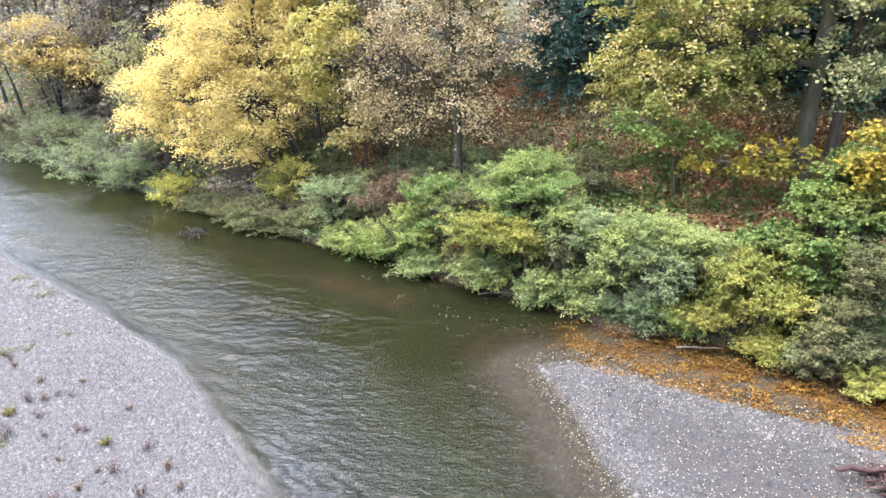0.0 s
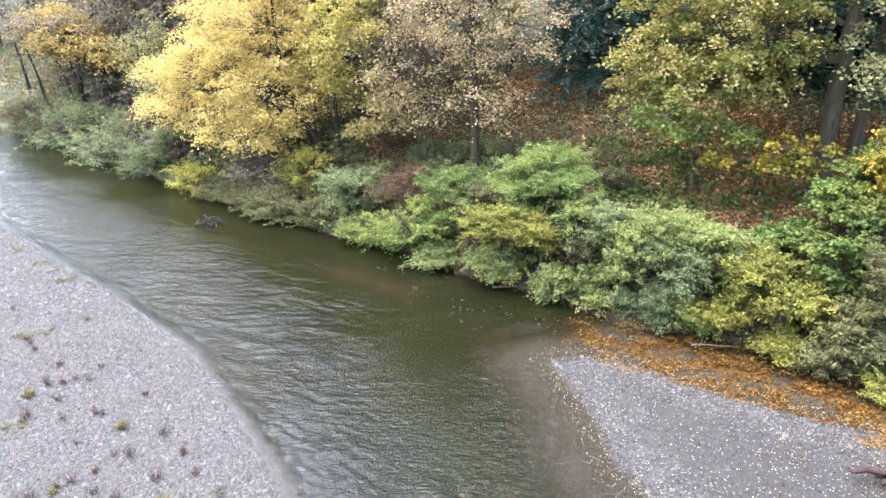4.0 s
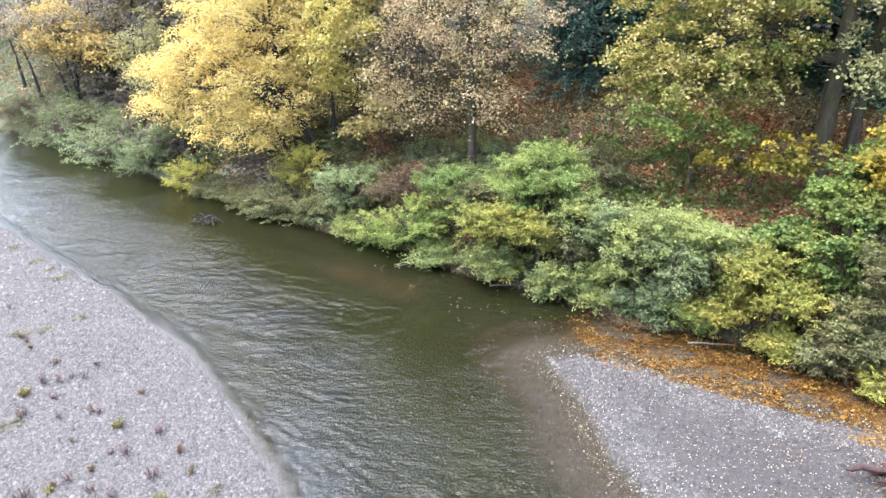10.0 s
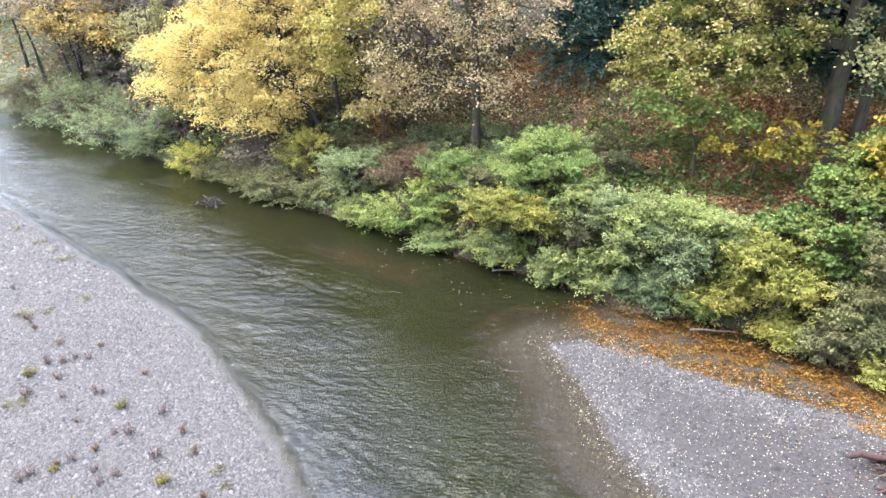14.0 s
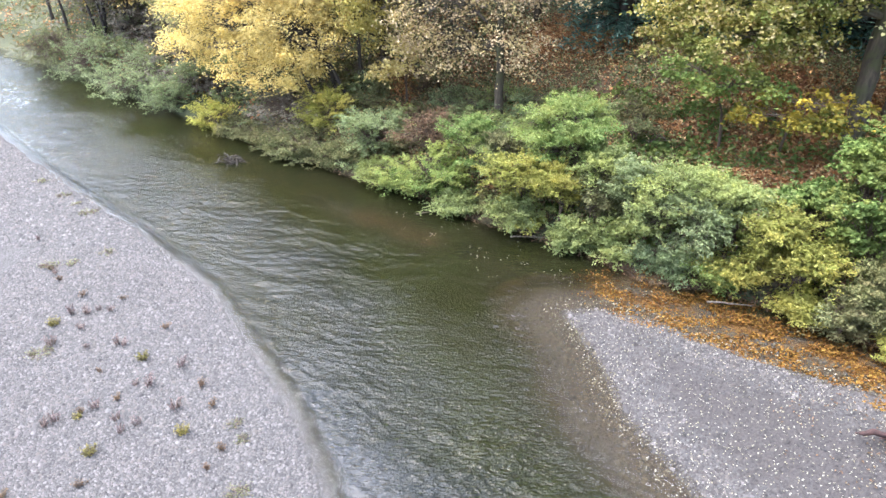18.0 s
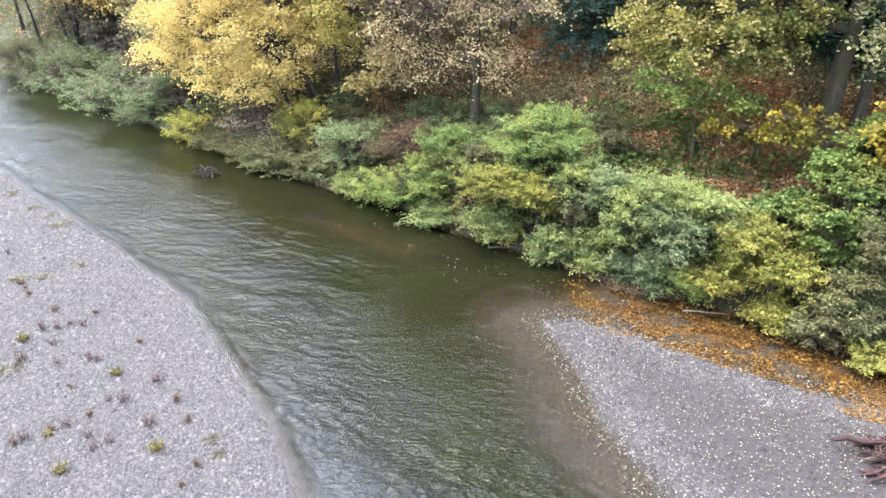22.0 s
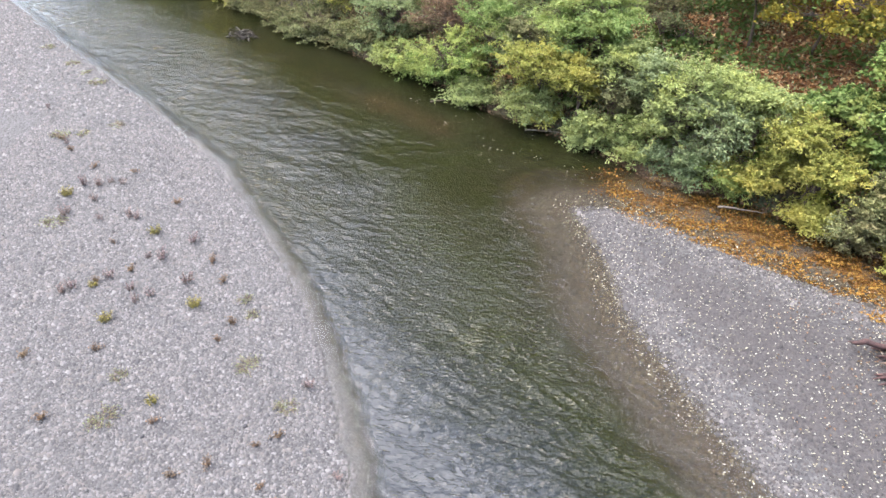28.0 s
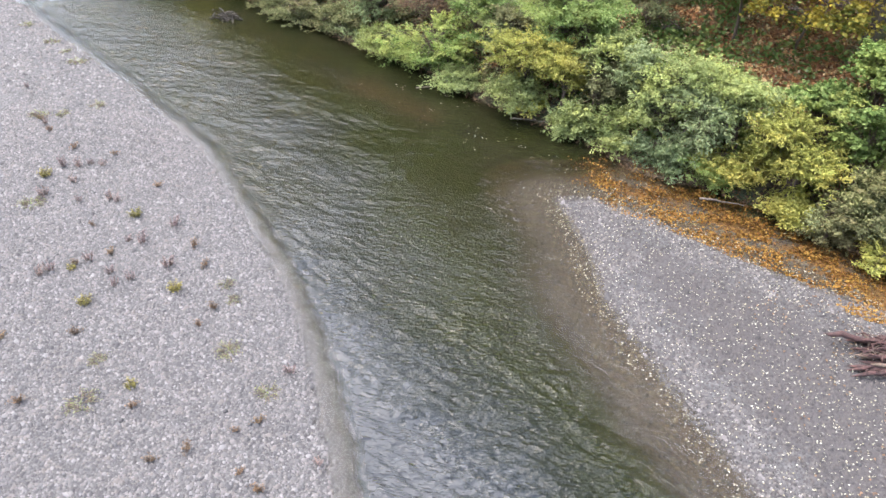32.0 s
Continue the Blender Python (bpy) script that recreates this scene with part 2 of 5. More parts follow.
M_GROUND, M_WATER, M_STONE = ground_material(), water_material(), stone_material("river_stone", 0.88)
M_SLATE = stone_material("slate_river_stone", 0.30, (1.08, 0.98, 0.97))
M_RIM = stone_material("pale_rim_stone", 0.72, (1.02, 0.99, 0.98))
M_MUDSTONE = stone_material("algae_brown_stone", 0.42, (1.15, 0.95, 0.52))
M_BARK = bark_material("grey_bark", (0.018, 0.014, 0.010), (0.095, 0.074, 0.052), (0.050, 0.052, 0.020))
M_DARKBARK = bark_material("dark_bark", (0.010, 0.008, 0.007), (0.042, 0.033, 0.027))
M_TWIG = bark_material("twig_bark", (0.05, 0.036, 0.028), (0.14, 0.10, 0.075), scale=25)
M_DRIFT = bark_material("driftwood_grey", (0.055, 0.042, 0.032), (0.19, 0.155, 0.12), scale=14)
M_REDWOOD = bark_material("wet_red_wood", (0.012, 0.006, 0.006), (0.072, 0.032, 0.029), scale=14)

GOLD = leaf_material("gold_leaves", [(0, (0.480, 0.360, 0.115)), (0.5, (0.680, 0.535, 0.190)), (1, (0.780, 0.660, 0.320))], (0.650, 0.545, 0.245), through_light=0.45)
LEMON = leaf_material("lemon_leaves", [(0, (0.500, 0.400, 0.110)), (0.5, (0.690, 0.570, 0.185)), (1, (0.800, 0.690, 0.300))], (0.560, 0.500, 0.145), through_light=0.45)
TAN = leaf_material("tan_leaves", [(0, (0.240, 0.170, 0.110)), (0.5, (0.500, 0.380, 0.240)), (1, (0.750, 0.610, 0.420))], (0.520, 0.440, 0.190))
MAPLE = leaf_material("maple_leaves", [(0, (0.175, 0.170, 0.040)), (0.45, (0.330, 0.290, 0.080)), (0.75, (0.520, 0.430, 0.165)), (1, (0.690, 0.570, 0.330))], (0.150, 0.210, 0.050), 1.4)
YELLOWMAPLE = leaf_material("yellow_maple_leaves", [(0, (0.171, 0.157, 0.032)), (0.5, (0.399, 0.288, 0.045)), (1, (0.501, 0.377, 0.057))], (0.105, 0.149, 0.041))
ORANGE = leaf_material("orange_leaves", [(0, (0.430, 0.285, 0.085)), (0.5, (0.620, 0.440, 0.145)), (1, (0.740, 0.570, 0.230))], (0.470, 0.360, 0.160))
PALE = leaf_material("pale_leaves", [(0, (0.246, 0.246, 0.116)), (1, (0.503, 0.471, 0.230))], (0.282, 0.302, 0.151))
MAUVE = leaf_material("mauve_leaves", [(0, (0.130, 0.112, 0.105)), (1, (0.300, 0.262, 0.240))], (0.200, 0.188, 0.150))
WILLOW = leaf_material("willow_leaves", [(0, (0.160, 0.210, 0.080)), (0.6, (0.250, 0.305, 0.125)), (1, (0.335, 0.380, 0.175))], (0.320, 0.350, 0.120))
SAGE = leaf_material("sage_leaves", [(0, (0.150, 0.195, 0.095)), (0.6, (0.240, 0.295, 0.150)), (1, (0.340, 0.390, 0.220))], (0.200, 0.250, 0.115))
FRESH = leaf_material("fresh_green_leaves", [(0, (0.115, 0.185, 0.052)), (0.6, (0.205, 0.295, 0.090)), (1, (0.300, 0.380, 0.150))], (0.315, 0.345, 0.110))
LIME = leaf_material("yellow_green_leaves", [(0, (0.200, 0.225, 0.055)), (0.6, (0.330, 0.340, 0.085)), (1, (0.440, 0.430, 0.135))], (0.470, 0.410, 0.110))
DULL = leaf_material("dull_green_leaves", [(0, (0.090, 0.105, 0.050)), (0.6, (0.165, 0.185, 0.085)), (1, (0.260, 0.270, 0.135))], (0.185, 0.165, 0.085))
BROAD = leaf_material("bright_broad_leaves", [(0, (0.064, 0.108, 0.030)), (0.6, (0.118, 0.185, 0.054)), (1, (0.205, 0.270, 0.095))], (0.215, 0.235, 0.065))
RUSSET = leaf_material("russet_leaves", [(0, (0.098, 0.060, 0.038)), (1, (0.241, 0.152, 0.101))], (0.144, 0.115, 0.074))
NEEDLE = leaf_material("conifer_needles", [(0, (0.036, 0.092, 0.072)), (0.6, (0.080, 0.165, 0.138)), (1, (0.150, 0.250, 0.212))], None, 1.0, 0.1)
LITTER = leaf_material("fallen_rust_leaves", [(0, (0.180, 0.070, 0.034)), (0.4, (0.370, 0.170, 0.075)), (0.75, (0.540, 0.300, 0.130)), (1, (0.700, 0.500, 0.270))], None, 1, 0.05)
AMBER = leaf_material("fallen_amber_leaves", [(0, (0.073, 0.031, 0.008)), (0.5, (0.156, 0.071, 0.013)), (1, (0.252, 0.156, 0.036))], (0.083, 0.036, 0.011), 1.2, 0.05)
BLEACHED = leaf_material("fallen_bleached_leaves", [(0, (0.190, 0.173, 0.125)), (0.6, (0.248, 0.242, 0.214)), (1, (0.283, 0.281, 0.269))], None, 1, 0.05, 0.4)
HEATHER = leaf_material("withered_plum_leaves", [(0, (0.115, 0.072, 0.080)), (1, (0.280, 0.205, 0.205))], None, 1, 0.1)
MUSTARD = leaf_material("mustard_leaves", [(0, (0.130, 0.112, 0.030)), (1, (0.270, 0.240, 0.080))], None, 1, 0.2)

# ---- the lie of the land ----
ACROSS = np.array([0.5708, 0.8211])       # from the camera's side towards the wooded bank
BANK = 16.3                               # how far across the foot of the bank runs
LEFT_EDGE = np.array([(-160, 150), (-60, 60.5), (-28, 33), (-16, 22.4), (-13, 19.9), (-10, 17.6), (-8.4, 16.2), (-6.7, 14.7), (-5.7, 13.3),
                      (-4.75, 12.1), (-3.85, 10.85), (-3.12, 9.75), (-2.5, 8.6), (-2.05, 7.6), (-1.66, 6.7), (-1.28, 5.75), (-0.9, 3), (-0.8, -20), (-0.8, -900)])
BAR_EDGE = np.array([(6.5, -900), (6.2, 0), (5.7, 5), (5.2, 6.65), (4.8, 7.55), (4.3, 8.55), (3.85, 9.6), (3.25, 10.8), (3.05, 12.4), (2.65, 13.8),
                     (2.35, 14.55), (3.1, 14.7), (4.3, 14.3), (6.1, 13.15), (7.4, 12.45), (9.2, 11.7), (11, 10.7), (14, 8.9), (40, -9), (900, -600)])


def side_of(line, x, y):
    """Signed distance from a line of points; positive to the left of its run."""
    best = np.full(x.shape, 1e9)
    sign = np.ones(x.shape)
    for (ax, ay), (bx, by) in zip(line[:-1], line[1:]):
        ex, ey = bx - ax, by - ay
        k = np.clip(((x - ax) * ex + (y - ay) * ey) / (ex * ex + ey * ey), 0, 1)
        px, py = x - ax - k * ex, y - ay - k * ey
        dist = np.hypot(px, py)
        near = dist < best - 1e-9
        best = np.where(near, dist, best)
        sign = np.where(near, np.where(ex * (y - ay) - ey * (x - ax) >= 0, 1.0, -1.0), sign)
    return best * sign


def bar_side(x, y):
    """Signed distance from the edge of the gravel bar, positive on the bar."""
    inside = np.zeros(np.shape(x), bool)
    ring = np.concatenate([BAR_EDGE, [(900, -900)]])
    for (ax, ay), (bx, by) in zip(ring, np.roll(ring, -1, axis=0)):
        if ay != by:
            inside ^= ((ay > y) != (by > y)) & (x < (bx - ax) * (y - ay) / (by - ay) + ax)
    return np.abs(side_of(BAR_EDGE, x, y)) * np.where(inside, 1.0, -1.0)


def waves(x, y, scale, seed, octaves=3):
    """Smooth random field in -1..1."""
    rng = np.random.default_rng(seed)
    total, amp = np.zeros(x.shape), 1.0
    for o in range(octaves):
        for _ in range(5):
            a, ph = rng.uniform(0, 2 * math.pi), rng.uniform(0, 2 * math.pi)
            k = 2 * math.pi / scale * rng.uniform(0.7, 1.4) * 2 ** o
            total += amp * 0.3 * np.sin(k * (x * math.cos(a) + y * math.sin(a)) + ph)
        amp *= 0.5
    return np.clip(total, -1.6, 1.6)


def bank_rise(t):
    z = np.where(t < 0.5, 0.9 * t, 0.45 + 0.45 * (t - 0.5))
    z = np.where(t > 9, 4.275 + 0.12 * (t - 9), z)
    z = np.where(t > 13, 4.755 + 0.34 * (t - 13), z)
    return np.where(t > 40, 13.9 + 0.02 * (t - 40), z)


def inward(x, y):
    """How far past the foot of the bank a place lies, with a slightly wandering foot."""
    cove = 0.65 * np.clip((6.0 - (y * ACROSS[0] - x * ACROSS[1])) / 3.0, 0, 1)
    return x * ACROSS[0] + y * ACROSS[1] - BANK - cove - 0.22 * waves(x, y, 4.0, 5, 2)


def land(x, y):
    """Height of the ground, and the masks of the sheet."""
    x, y = np.asarray(x, float), np.asarray(y, float)
    t = inward(x, y)
    left = -side_of(LEFT_EDGE, x, y)         # positive on the gravel beside the camera
    bar = bar_side(x, y)                     # positive on the gravel bar
    wob = 0.06 * waves(x, y, 2.2, 11, 3)
    left, bar = left + wob, bar + wob
    small = waves(x, y, 1.3, 3, 2)
    dry_left = 0.014 + np.minimum(0.05 * left, 0.05 + 0.006 * left) + 0.010 * small
    ridges = 0.035 * np.sin((y + 0.12 * x + 0.05 * (x + 8.8) ** 2) * 12.5) * np.exp(-(((x + 8.9) / 1.8) ** 4 + ((y - 14.5) / 1.0) ** 2))
    dry_left = dry_left + ridges
    dry_bar = np.minimum(0.06 * bar, 0.05 + 0.012 * bar) + 0.010 * small
    depth = np.minimum(0.9, np.minimum(np.maximum(0.10 * -left, 1.0 * (-left - 0.2)), np.minimum(np.where(bar > -1.0, 0.07 * -bar, 0.07 + 0.2 * (-bar - 1.0)), 0.8 * -t + 0.08)))
    inlet = np.clip((2.6 + t) / 0.8, 0, 1) * np.clip((x - 2.6) / 1.5, 0, 1)
    depth = depth * (1 - 0.7 * inlet)
    z = np.where(left > 0, np.minimum(dry_left, 0.6), np.where(bar > 0, np.minimum(dry_bar, 0.9), -np.maximum(depth, 0.0) - 0.012))
    slope_z = bank_rise(t) + 0.10 * waves(x, y, 3.0, 7, 3) * np.clip(t, 0, 1)
    z = np.where(t > 0, np.maximum(slope_z, z), z)
    slope = np.clip((t + 0.75) / 0.5, 0, 1)
    bed = np.clip((-z - 0.01) / 0.24, 0, 1)
    return z, slope, bed, t


LITTER_SPOTS = [(5.3, 22.6, 1.2), (9.4, 19.9, 1.3), (8.9, 23.0, 2.0), (2.7, 29.0, 1.9), (4.6, 28.6, 1.7), (-3.3, 27.4, 0.8), (8.3, 19.6, 0.8), (7.2, 20.2, 1.0), (10.3, 19.4, 1.2), (9.0, 18.5, 0.9), (12.5, 20.5, 2.0)]


def litter_cover(x, y):
    """Where fallen leaves lie thick on the slope, 0..1."""
    total = np.full(np.shape(x), 0.18)
    for cx, cy, r in LITTER_SPOTS:
        total = total + np.exp(-((x - cx) ** 2 + (y - cy) ** 2) / (r * r))
    return np.clip(total, 0, 1)


def height(x, y):
    return float(land(np.array([x]), np.array([y]))[0][0])


def mesh_from(name, verts, faces, mat, smooth=True):
    """A mesh from an array of points and an array of faces that all have as many corners."""
    verts, faces = np.asarray(verts, np.float32), np.asarray(faces, np.int32)
    me = bpy.data.meshes.new(name)
    me.vertices.add(len(verts))
    me.vertices.foreach_set("co", verts.ravel())
    me.loops.add(faces.size)
    me.loops.foreach_set("vertex_index", faces.ravel())
    me.polygons.add(len(faces))
    me.polygons.foreach_set("loop_start", np.arange(0, faces.size, faces.shape[1], dtype=np.int32))
    me.polygons.foreach_set("use_smooth", np.full(len(faces), smooth))
    me.update(calc_edges=True)
    me.materials.append(mat)
    return me


def part(name, verts, faces, mat, parent, label="", smooth=True):
    ob = new(name, mesh_from(name, verts, faces, mat, smooth))
    ob.parent = parent
    if label:
        tagged(ob, label)
    return ob


def foliage(name, shape, mat, parent, tone, turn):
    """Leaves as one part, with the tone and the turn of colour of the spray that each belongs to."""
    ob = part(name, *shape, mat, parent)
    per = len(shape[0]) // len(tone)
    for key, values in (("tone", tone), ("turn", turn)):
        ob.data.attributes.new(key, "FLOAT", "POINT").data.foreach_set("value", np.repeat(values, per).astype(np.float32))
    return ob


def axis(points):
    """Grid lines: (start, step) runs that end at the last number."""
    out = []
    for (a, step), (b, _) in zip(points[:-1], points[1:]):
        out += list(np.arange(a, b - step * 0.5, step))
    return np.array(out + [points[-1][0]])


def grid(xs, ys):
    gx, gy = np.meshgrid(xs, ys)
    i = np.arange(len(xs) * len(ys)).reshape(len(ys), len(xs))
    quads = np.stack([i[:-1, :-1], i[:-1, 1:], i[1:, 1:], i[1:, :-1]], -1).reshape(-1, 4)
    return gx.ravel(), gy.ravel(), quads


# ---- ground: one sheet out to the horizon ----
gx, gy, gq = grid(axis([(-1500, 150), (-300, 30), (-60, 3), (-27, 0.2), (-11, 0.13), (-6, 0.2), (16, 1.0), (40, 10), (120, 60), (600, 300), (1500, 0)]),
                  axis([(-900, 150), (-150, 20), (-10, 1.5), (3.5, 0.2), (13, 0.11), (16, 0.2), (38, 0.8), (70, 5), (150, 30), (600, 200), (1500, 0)]))
gz, g_slope, g_bed, g_t = land(gx, gy)
ground_mesh = mesh_from("ground", np.stack([gx, gy, gz], 1), gq, M_GROUND)
g_u = gy * ACROSS[0] - gx * ACROSS[1]
# litter left off the bank's foot: bare dark soil stands for undercut shade
leafy = np.clip(litter_cover(gx, gy) + 0.3 * waves(gx, gy, 2.5, 21, 3), 0, 1) * np.clip((20 - g_u) / 6, 0, 1) * np.clip(g_t - 1, 0, 1)
green = np.clip(0.75 + 0.6 * waves(gx, gy, 3.0, 33, 2) - 0.8 * litter_cover(gx, gy) + 0.8 * np.clip((g_u - 18) / 5, 0, 1), 0, 1)
g_rust = np.clip((1.6 + bar_side(gx, gy)) / 1.0, 0, 1) * np.clip((0.12 - bar_side(gx, gy)) / 0.25, 0, 1)
g_mat = np.clip((2.3 + g_t) / 0.8, 0, 1) * np.clip((0.35 - bar_side(gx, gy)) / 0.3, 0, 1) * np.clip((gx - 2.2) / 2.0, 0, 1) * np.clip(0.75 + 0.8 * waves(gx, gy, 1.6, 72, 2), 0, 1)
g_silt = np.clip((bar_side(gx, gy) - 0.4 + 0.5 * waves(gx, gy, 2.0, 91, 2)) / 1.2, 0, 1)
for key, values in (("silt", g_silt), ("mat", g_mat), ("rust", g_rust), ("slope", g_slope), ("bed", g_bed), ("leafy", leafy), ("green", green)):
    attr = ground_mesh.attributes.new(key, "FLOAT", "POINT")
    attr.data.foreach_set("value", values.astype(np.float32))
ground = tagged(new("ground", ground_mesh), "pale grey river gravel rising to a leaf-strewn soil bank", "ground", kind="structure")

# ---- water: one rippled sheet ----
wx, wy, wq = grid(axis([(-160, 8), (-40, 1), (-27, 0.16), (-15, 0.09), (-4, 0.05), (5.5, 0.25), (12, 1), (16, 8), (40, 0)]), axis([(-60, 8), (-4, 1), (4.5, 0.05), (14, 0.08), (22, 0.16), (37, 1), (60, 8), (150, 0)]))
wz = np.zeros(wx.shape)
wrng = np.random.default_rng(77)
for i in range(26):
    long = i >= 20
    ang = radians(wrng.normal(-96, 14 if long else 24))
    lam = wrng.uniform(0.75, 1.3) if long else wrng.uniform(0.17, 0.42)
    swing = 2 * math.pi / lam * (wx * math.cos(ang) + wy * math.sin(ang)) + wrng.uniform(0, 6.28) + (2.6 if long else 1.8) * waves(wx, wy, 2.0 if long else 1.3, 100 + i, 1)
    # narrow crests over broad hollows
    wz += (0.0075 if long else 0.0150) * lam * (np.exp(1.1 * np.sin(swing)) - 1.33) * np.clip(0.5 + 0.9 * waves(wx, wy, 3.0, 300 + i, 1), 0, 1.3)
near_edge, bar_off = np.maximum(side_of(LEFT_EDGE, wx, wy), 0), np.maximum(-bar_side(wx, wy), 0)
far_edge = np.maximum(np.minimum(bar_off, -inward(wx, wy) * 1.3 + 0.2), 0)
w_zone = np.minimum(near_edge / (near_edge + far_edge + 1e-3), np.where(bar_off < 2.0, 1.0, 0.62))
# lively along the near side and over the shelf of the bar, smooth in the dark middle
ripple = (1.45 - 0.65 * np.clip((wy - 9) / 4, 0, 1)) - 0.40 * np.clip((w_zone - 0.36) / 0.22, 0, 1) * np.clip((wy - 8.5) / 3, 0, 1)
ripple += 0.55 * np.exp(-((bar_off - 1.3) / 0.6) ** 2) * np.clip((wy - 10.5) / 1.5, 0, 1)
depth_here = -land(wx, wy)[0]
wz *= ripple * np.clip(depth_here / 0.2, 0.0, 1.0) * (0.75 + 0.4 * waves(wx, wy, 7.0, 55, 2))
wake = np.hypot(wx + 10.3, (wy - 23.9) * 1.5)
wz += 0.022 * np.sin(wake * 24 + 3 * waves(wx, wy, 0.9, 131, 2)) * np.exp(-(wake / 1.0) ** 2)
wq = wq[(depth_here[wq] > -0.06).any(axis=1)]
water_mesh = mesh_from("water", np.stack([wx, wy, wz], 1), wq, M_WATER)
murk = water_mesh.attributes.new("murk", "FLOAT", "POINT")
murk.data.foreach_set("value", (0.9 * np.clip((depth_here - 0.04) / 0.26, 0, 1)).astype(np.float32))
# a bed of red-brown weed under the bushes
w_red = np.exp(-(((wy * ACROSS[0] - wx * ACROSS[1] - 12.6) / 3.6) ** 2 + ((wx * ACROSS[0] + wy * ACROSS[1] - 14.0) / 0.8) ** 2))
# water close to the camera shifts to the blue-grey painted sky reflection
w_zone = np.maximum(w_zone, 0.28 * np.clip((wy - 9) / 4, 0, 1)) - 0.30 * np.clip((9.5 - wy) / 3.5, 0, 1) * (w_zone < 0.8)
water_mesh.attributes.new("ripple", "FLOAT", "POINT").data.foreach_set("value", ripple.astype(np.float32))
water_mesh.attributes.new("zone", "FLOAT", "POINT").data.foreach_set("value", (w_zone * (1 - w_red) + 0.85 * w_red).astype(np.float32))
water = tagged(new("water", water_mesh),
               "clear shallow olive-green river water with small ripples", "river", kind="structure")

# ---- how the kinds of things are made ----
def tube(points, radii, sides=7):
    """A tapered, bending tube: points and quads."""
    pts, radii = np.asarray(points, float), np.asarray(radii, float)
    tang = np.gradient(pts, axis=0)
    tang /= np.linalg.norm(tang, axis=1, keepdims=True) + 1e-9
    ref = np.where(np.abs(tang[:, 2:3]) > 0.9, np.array([[1.0, 0, 0]]), np.array([[0, 0, 1.0]]))
    a = np.cross(tang, ref)
    a /= np.linalg.norm(a, axis=1, keepdims=True) + 1e-9
    b = np.cross(tang, a)
    ang = np.linspace(0, 2 * math.pi, sides, endpoint=False)
    ring = a[:, None] * np.cos(ang)[None, :, None] + b[:, None] * np.sin(ang)[None, :, None]
    v = (pts[:, None] + ring * radii[:, None, None]).reshape(-1, 3)
    i = np.arange(len(pts) * sides).reshape(len(pts), sides)
    j = np.roll(i, -1, axis=1)
    f = np.stack([i[:-1], j[:-1], j[1:], i[1:]], -1).reshape(-1, 4)
    return v, f


def joined(pieces):
    vs, fs, n = [], [], 0
    for v, f in pieces:
        vs.append(v)
        fs.append(f + n)
        n += len(v)
    return np.concatenate(vs), np.concatenate(fs)


def bend(a, b, rng, sag=0.0, steps=6, wild=0.08):
    """A branch's line from a to b, bowed and crooked."""
    a, b = np.asarray(a, float), np.asarray(b, float)
    k = np.linspace(0, 1, steps)[:, None]
    line = a + (b - a) * k
    size = np.linalg.norm(b - a)
    line += rng.normal(0, wild * size / 2, (steps, 3)) * np.sin(k * math.pi)
    line[:, 2:] += sag * size * np.sin(k * math.pi)
    return line


def unit(v):
    return v / (np.linalg.norm(v, axis=-1, keepdims=True) + 1e-9)


def leaves(centres, rng, length, width, tilt=0.6, lobed=False, hang=0.0, aim=None):
    """Folded leaf blades round the given places: long ones of two halves, or broad ones with side lobes."""
    n = len(centres)
    nrm = unit(rng.normal(0, 1, (n, 3)) * tilt + np.array([0, 0, 1.0]))
    axis_ = rng.normal(0, 1, (n, 3)) + np.array([0, 0, -hang])
    if aim is not None:
        axis_ = axis_ * 0.6 + aim
    axis_ = unit(axis_ - nrm * (axis_ * nrm).sum(1, keepdims=True))
    side = np.cross(nrm, axis_)
    ln = length * rng.uniform(0.65, 1.3, (n, 1))
    wd = width * rng.uniform(0.7, 1.25, (n, 1))
    lift = nrm * wd * rng.uniform(0.1, 0.45, (n, 1))
    base = centres - axis_ * ln * 0.5
    tip = centres + axis_ * ln * 0.5 - nrm * ln * 0.12
    if lobed:
        l1 = centres - axis_ * ln * 0.18 + side * wd * 0.52 + lift
        l2 = centres + axis_ * ln * 0.22 + side * wd * 0.46 + lift * 0.4
        r1 = centres - axis_ * ln * 0.18 - side * wd * 0.52 + lift
        r2 = centres + axis_ * ln * 0.22 - side * wd * 0.46 + lift * 0.4
        v = np.stack([base, l1, l2, tip, r2, r1], 1).reshape(-1, 3)
        k = np.arange(n)[:, None] * 6
        f = np.concatenate([k + np.array([[0, 2, 1, 0]])[:, :3], k + np.array([[0, 3, 2]]), k + np.array([[0, 4, 3]]), k + np.array([[0, 5, 4]])])
    else:
        lf = centres + side * wd * 0.5 + lift
        rt = centres - side * wd * 0.5 + lift
        v = np.stack([base, lf, tip, rt], 1).reshape(-1, 3)
        k = np.arange(n)[:, None] * 4
        f = np.concatenate([k + np.array([[0, 2, 1]]), k + np.array([[0, 3, 2]])])
    return v, f


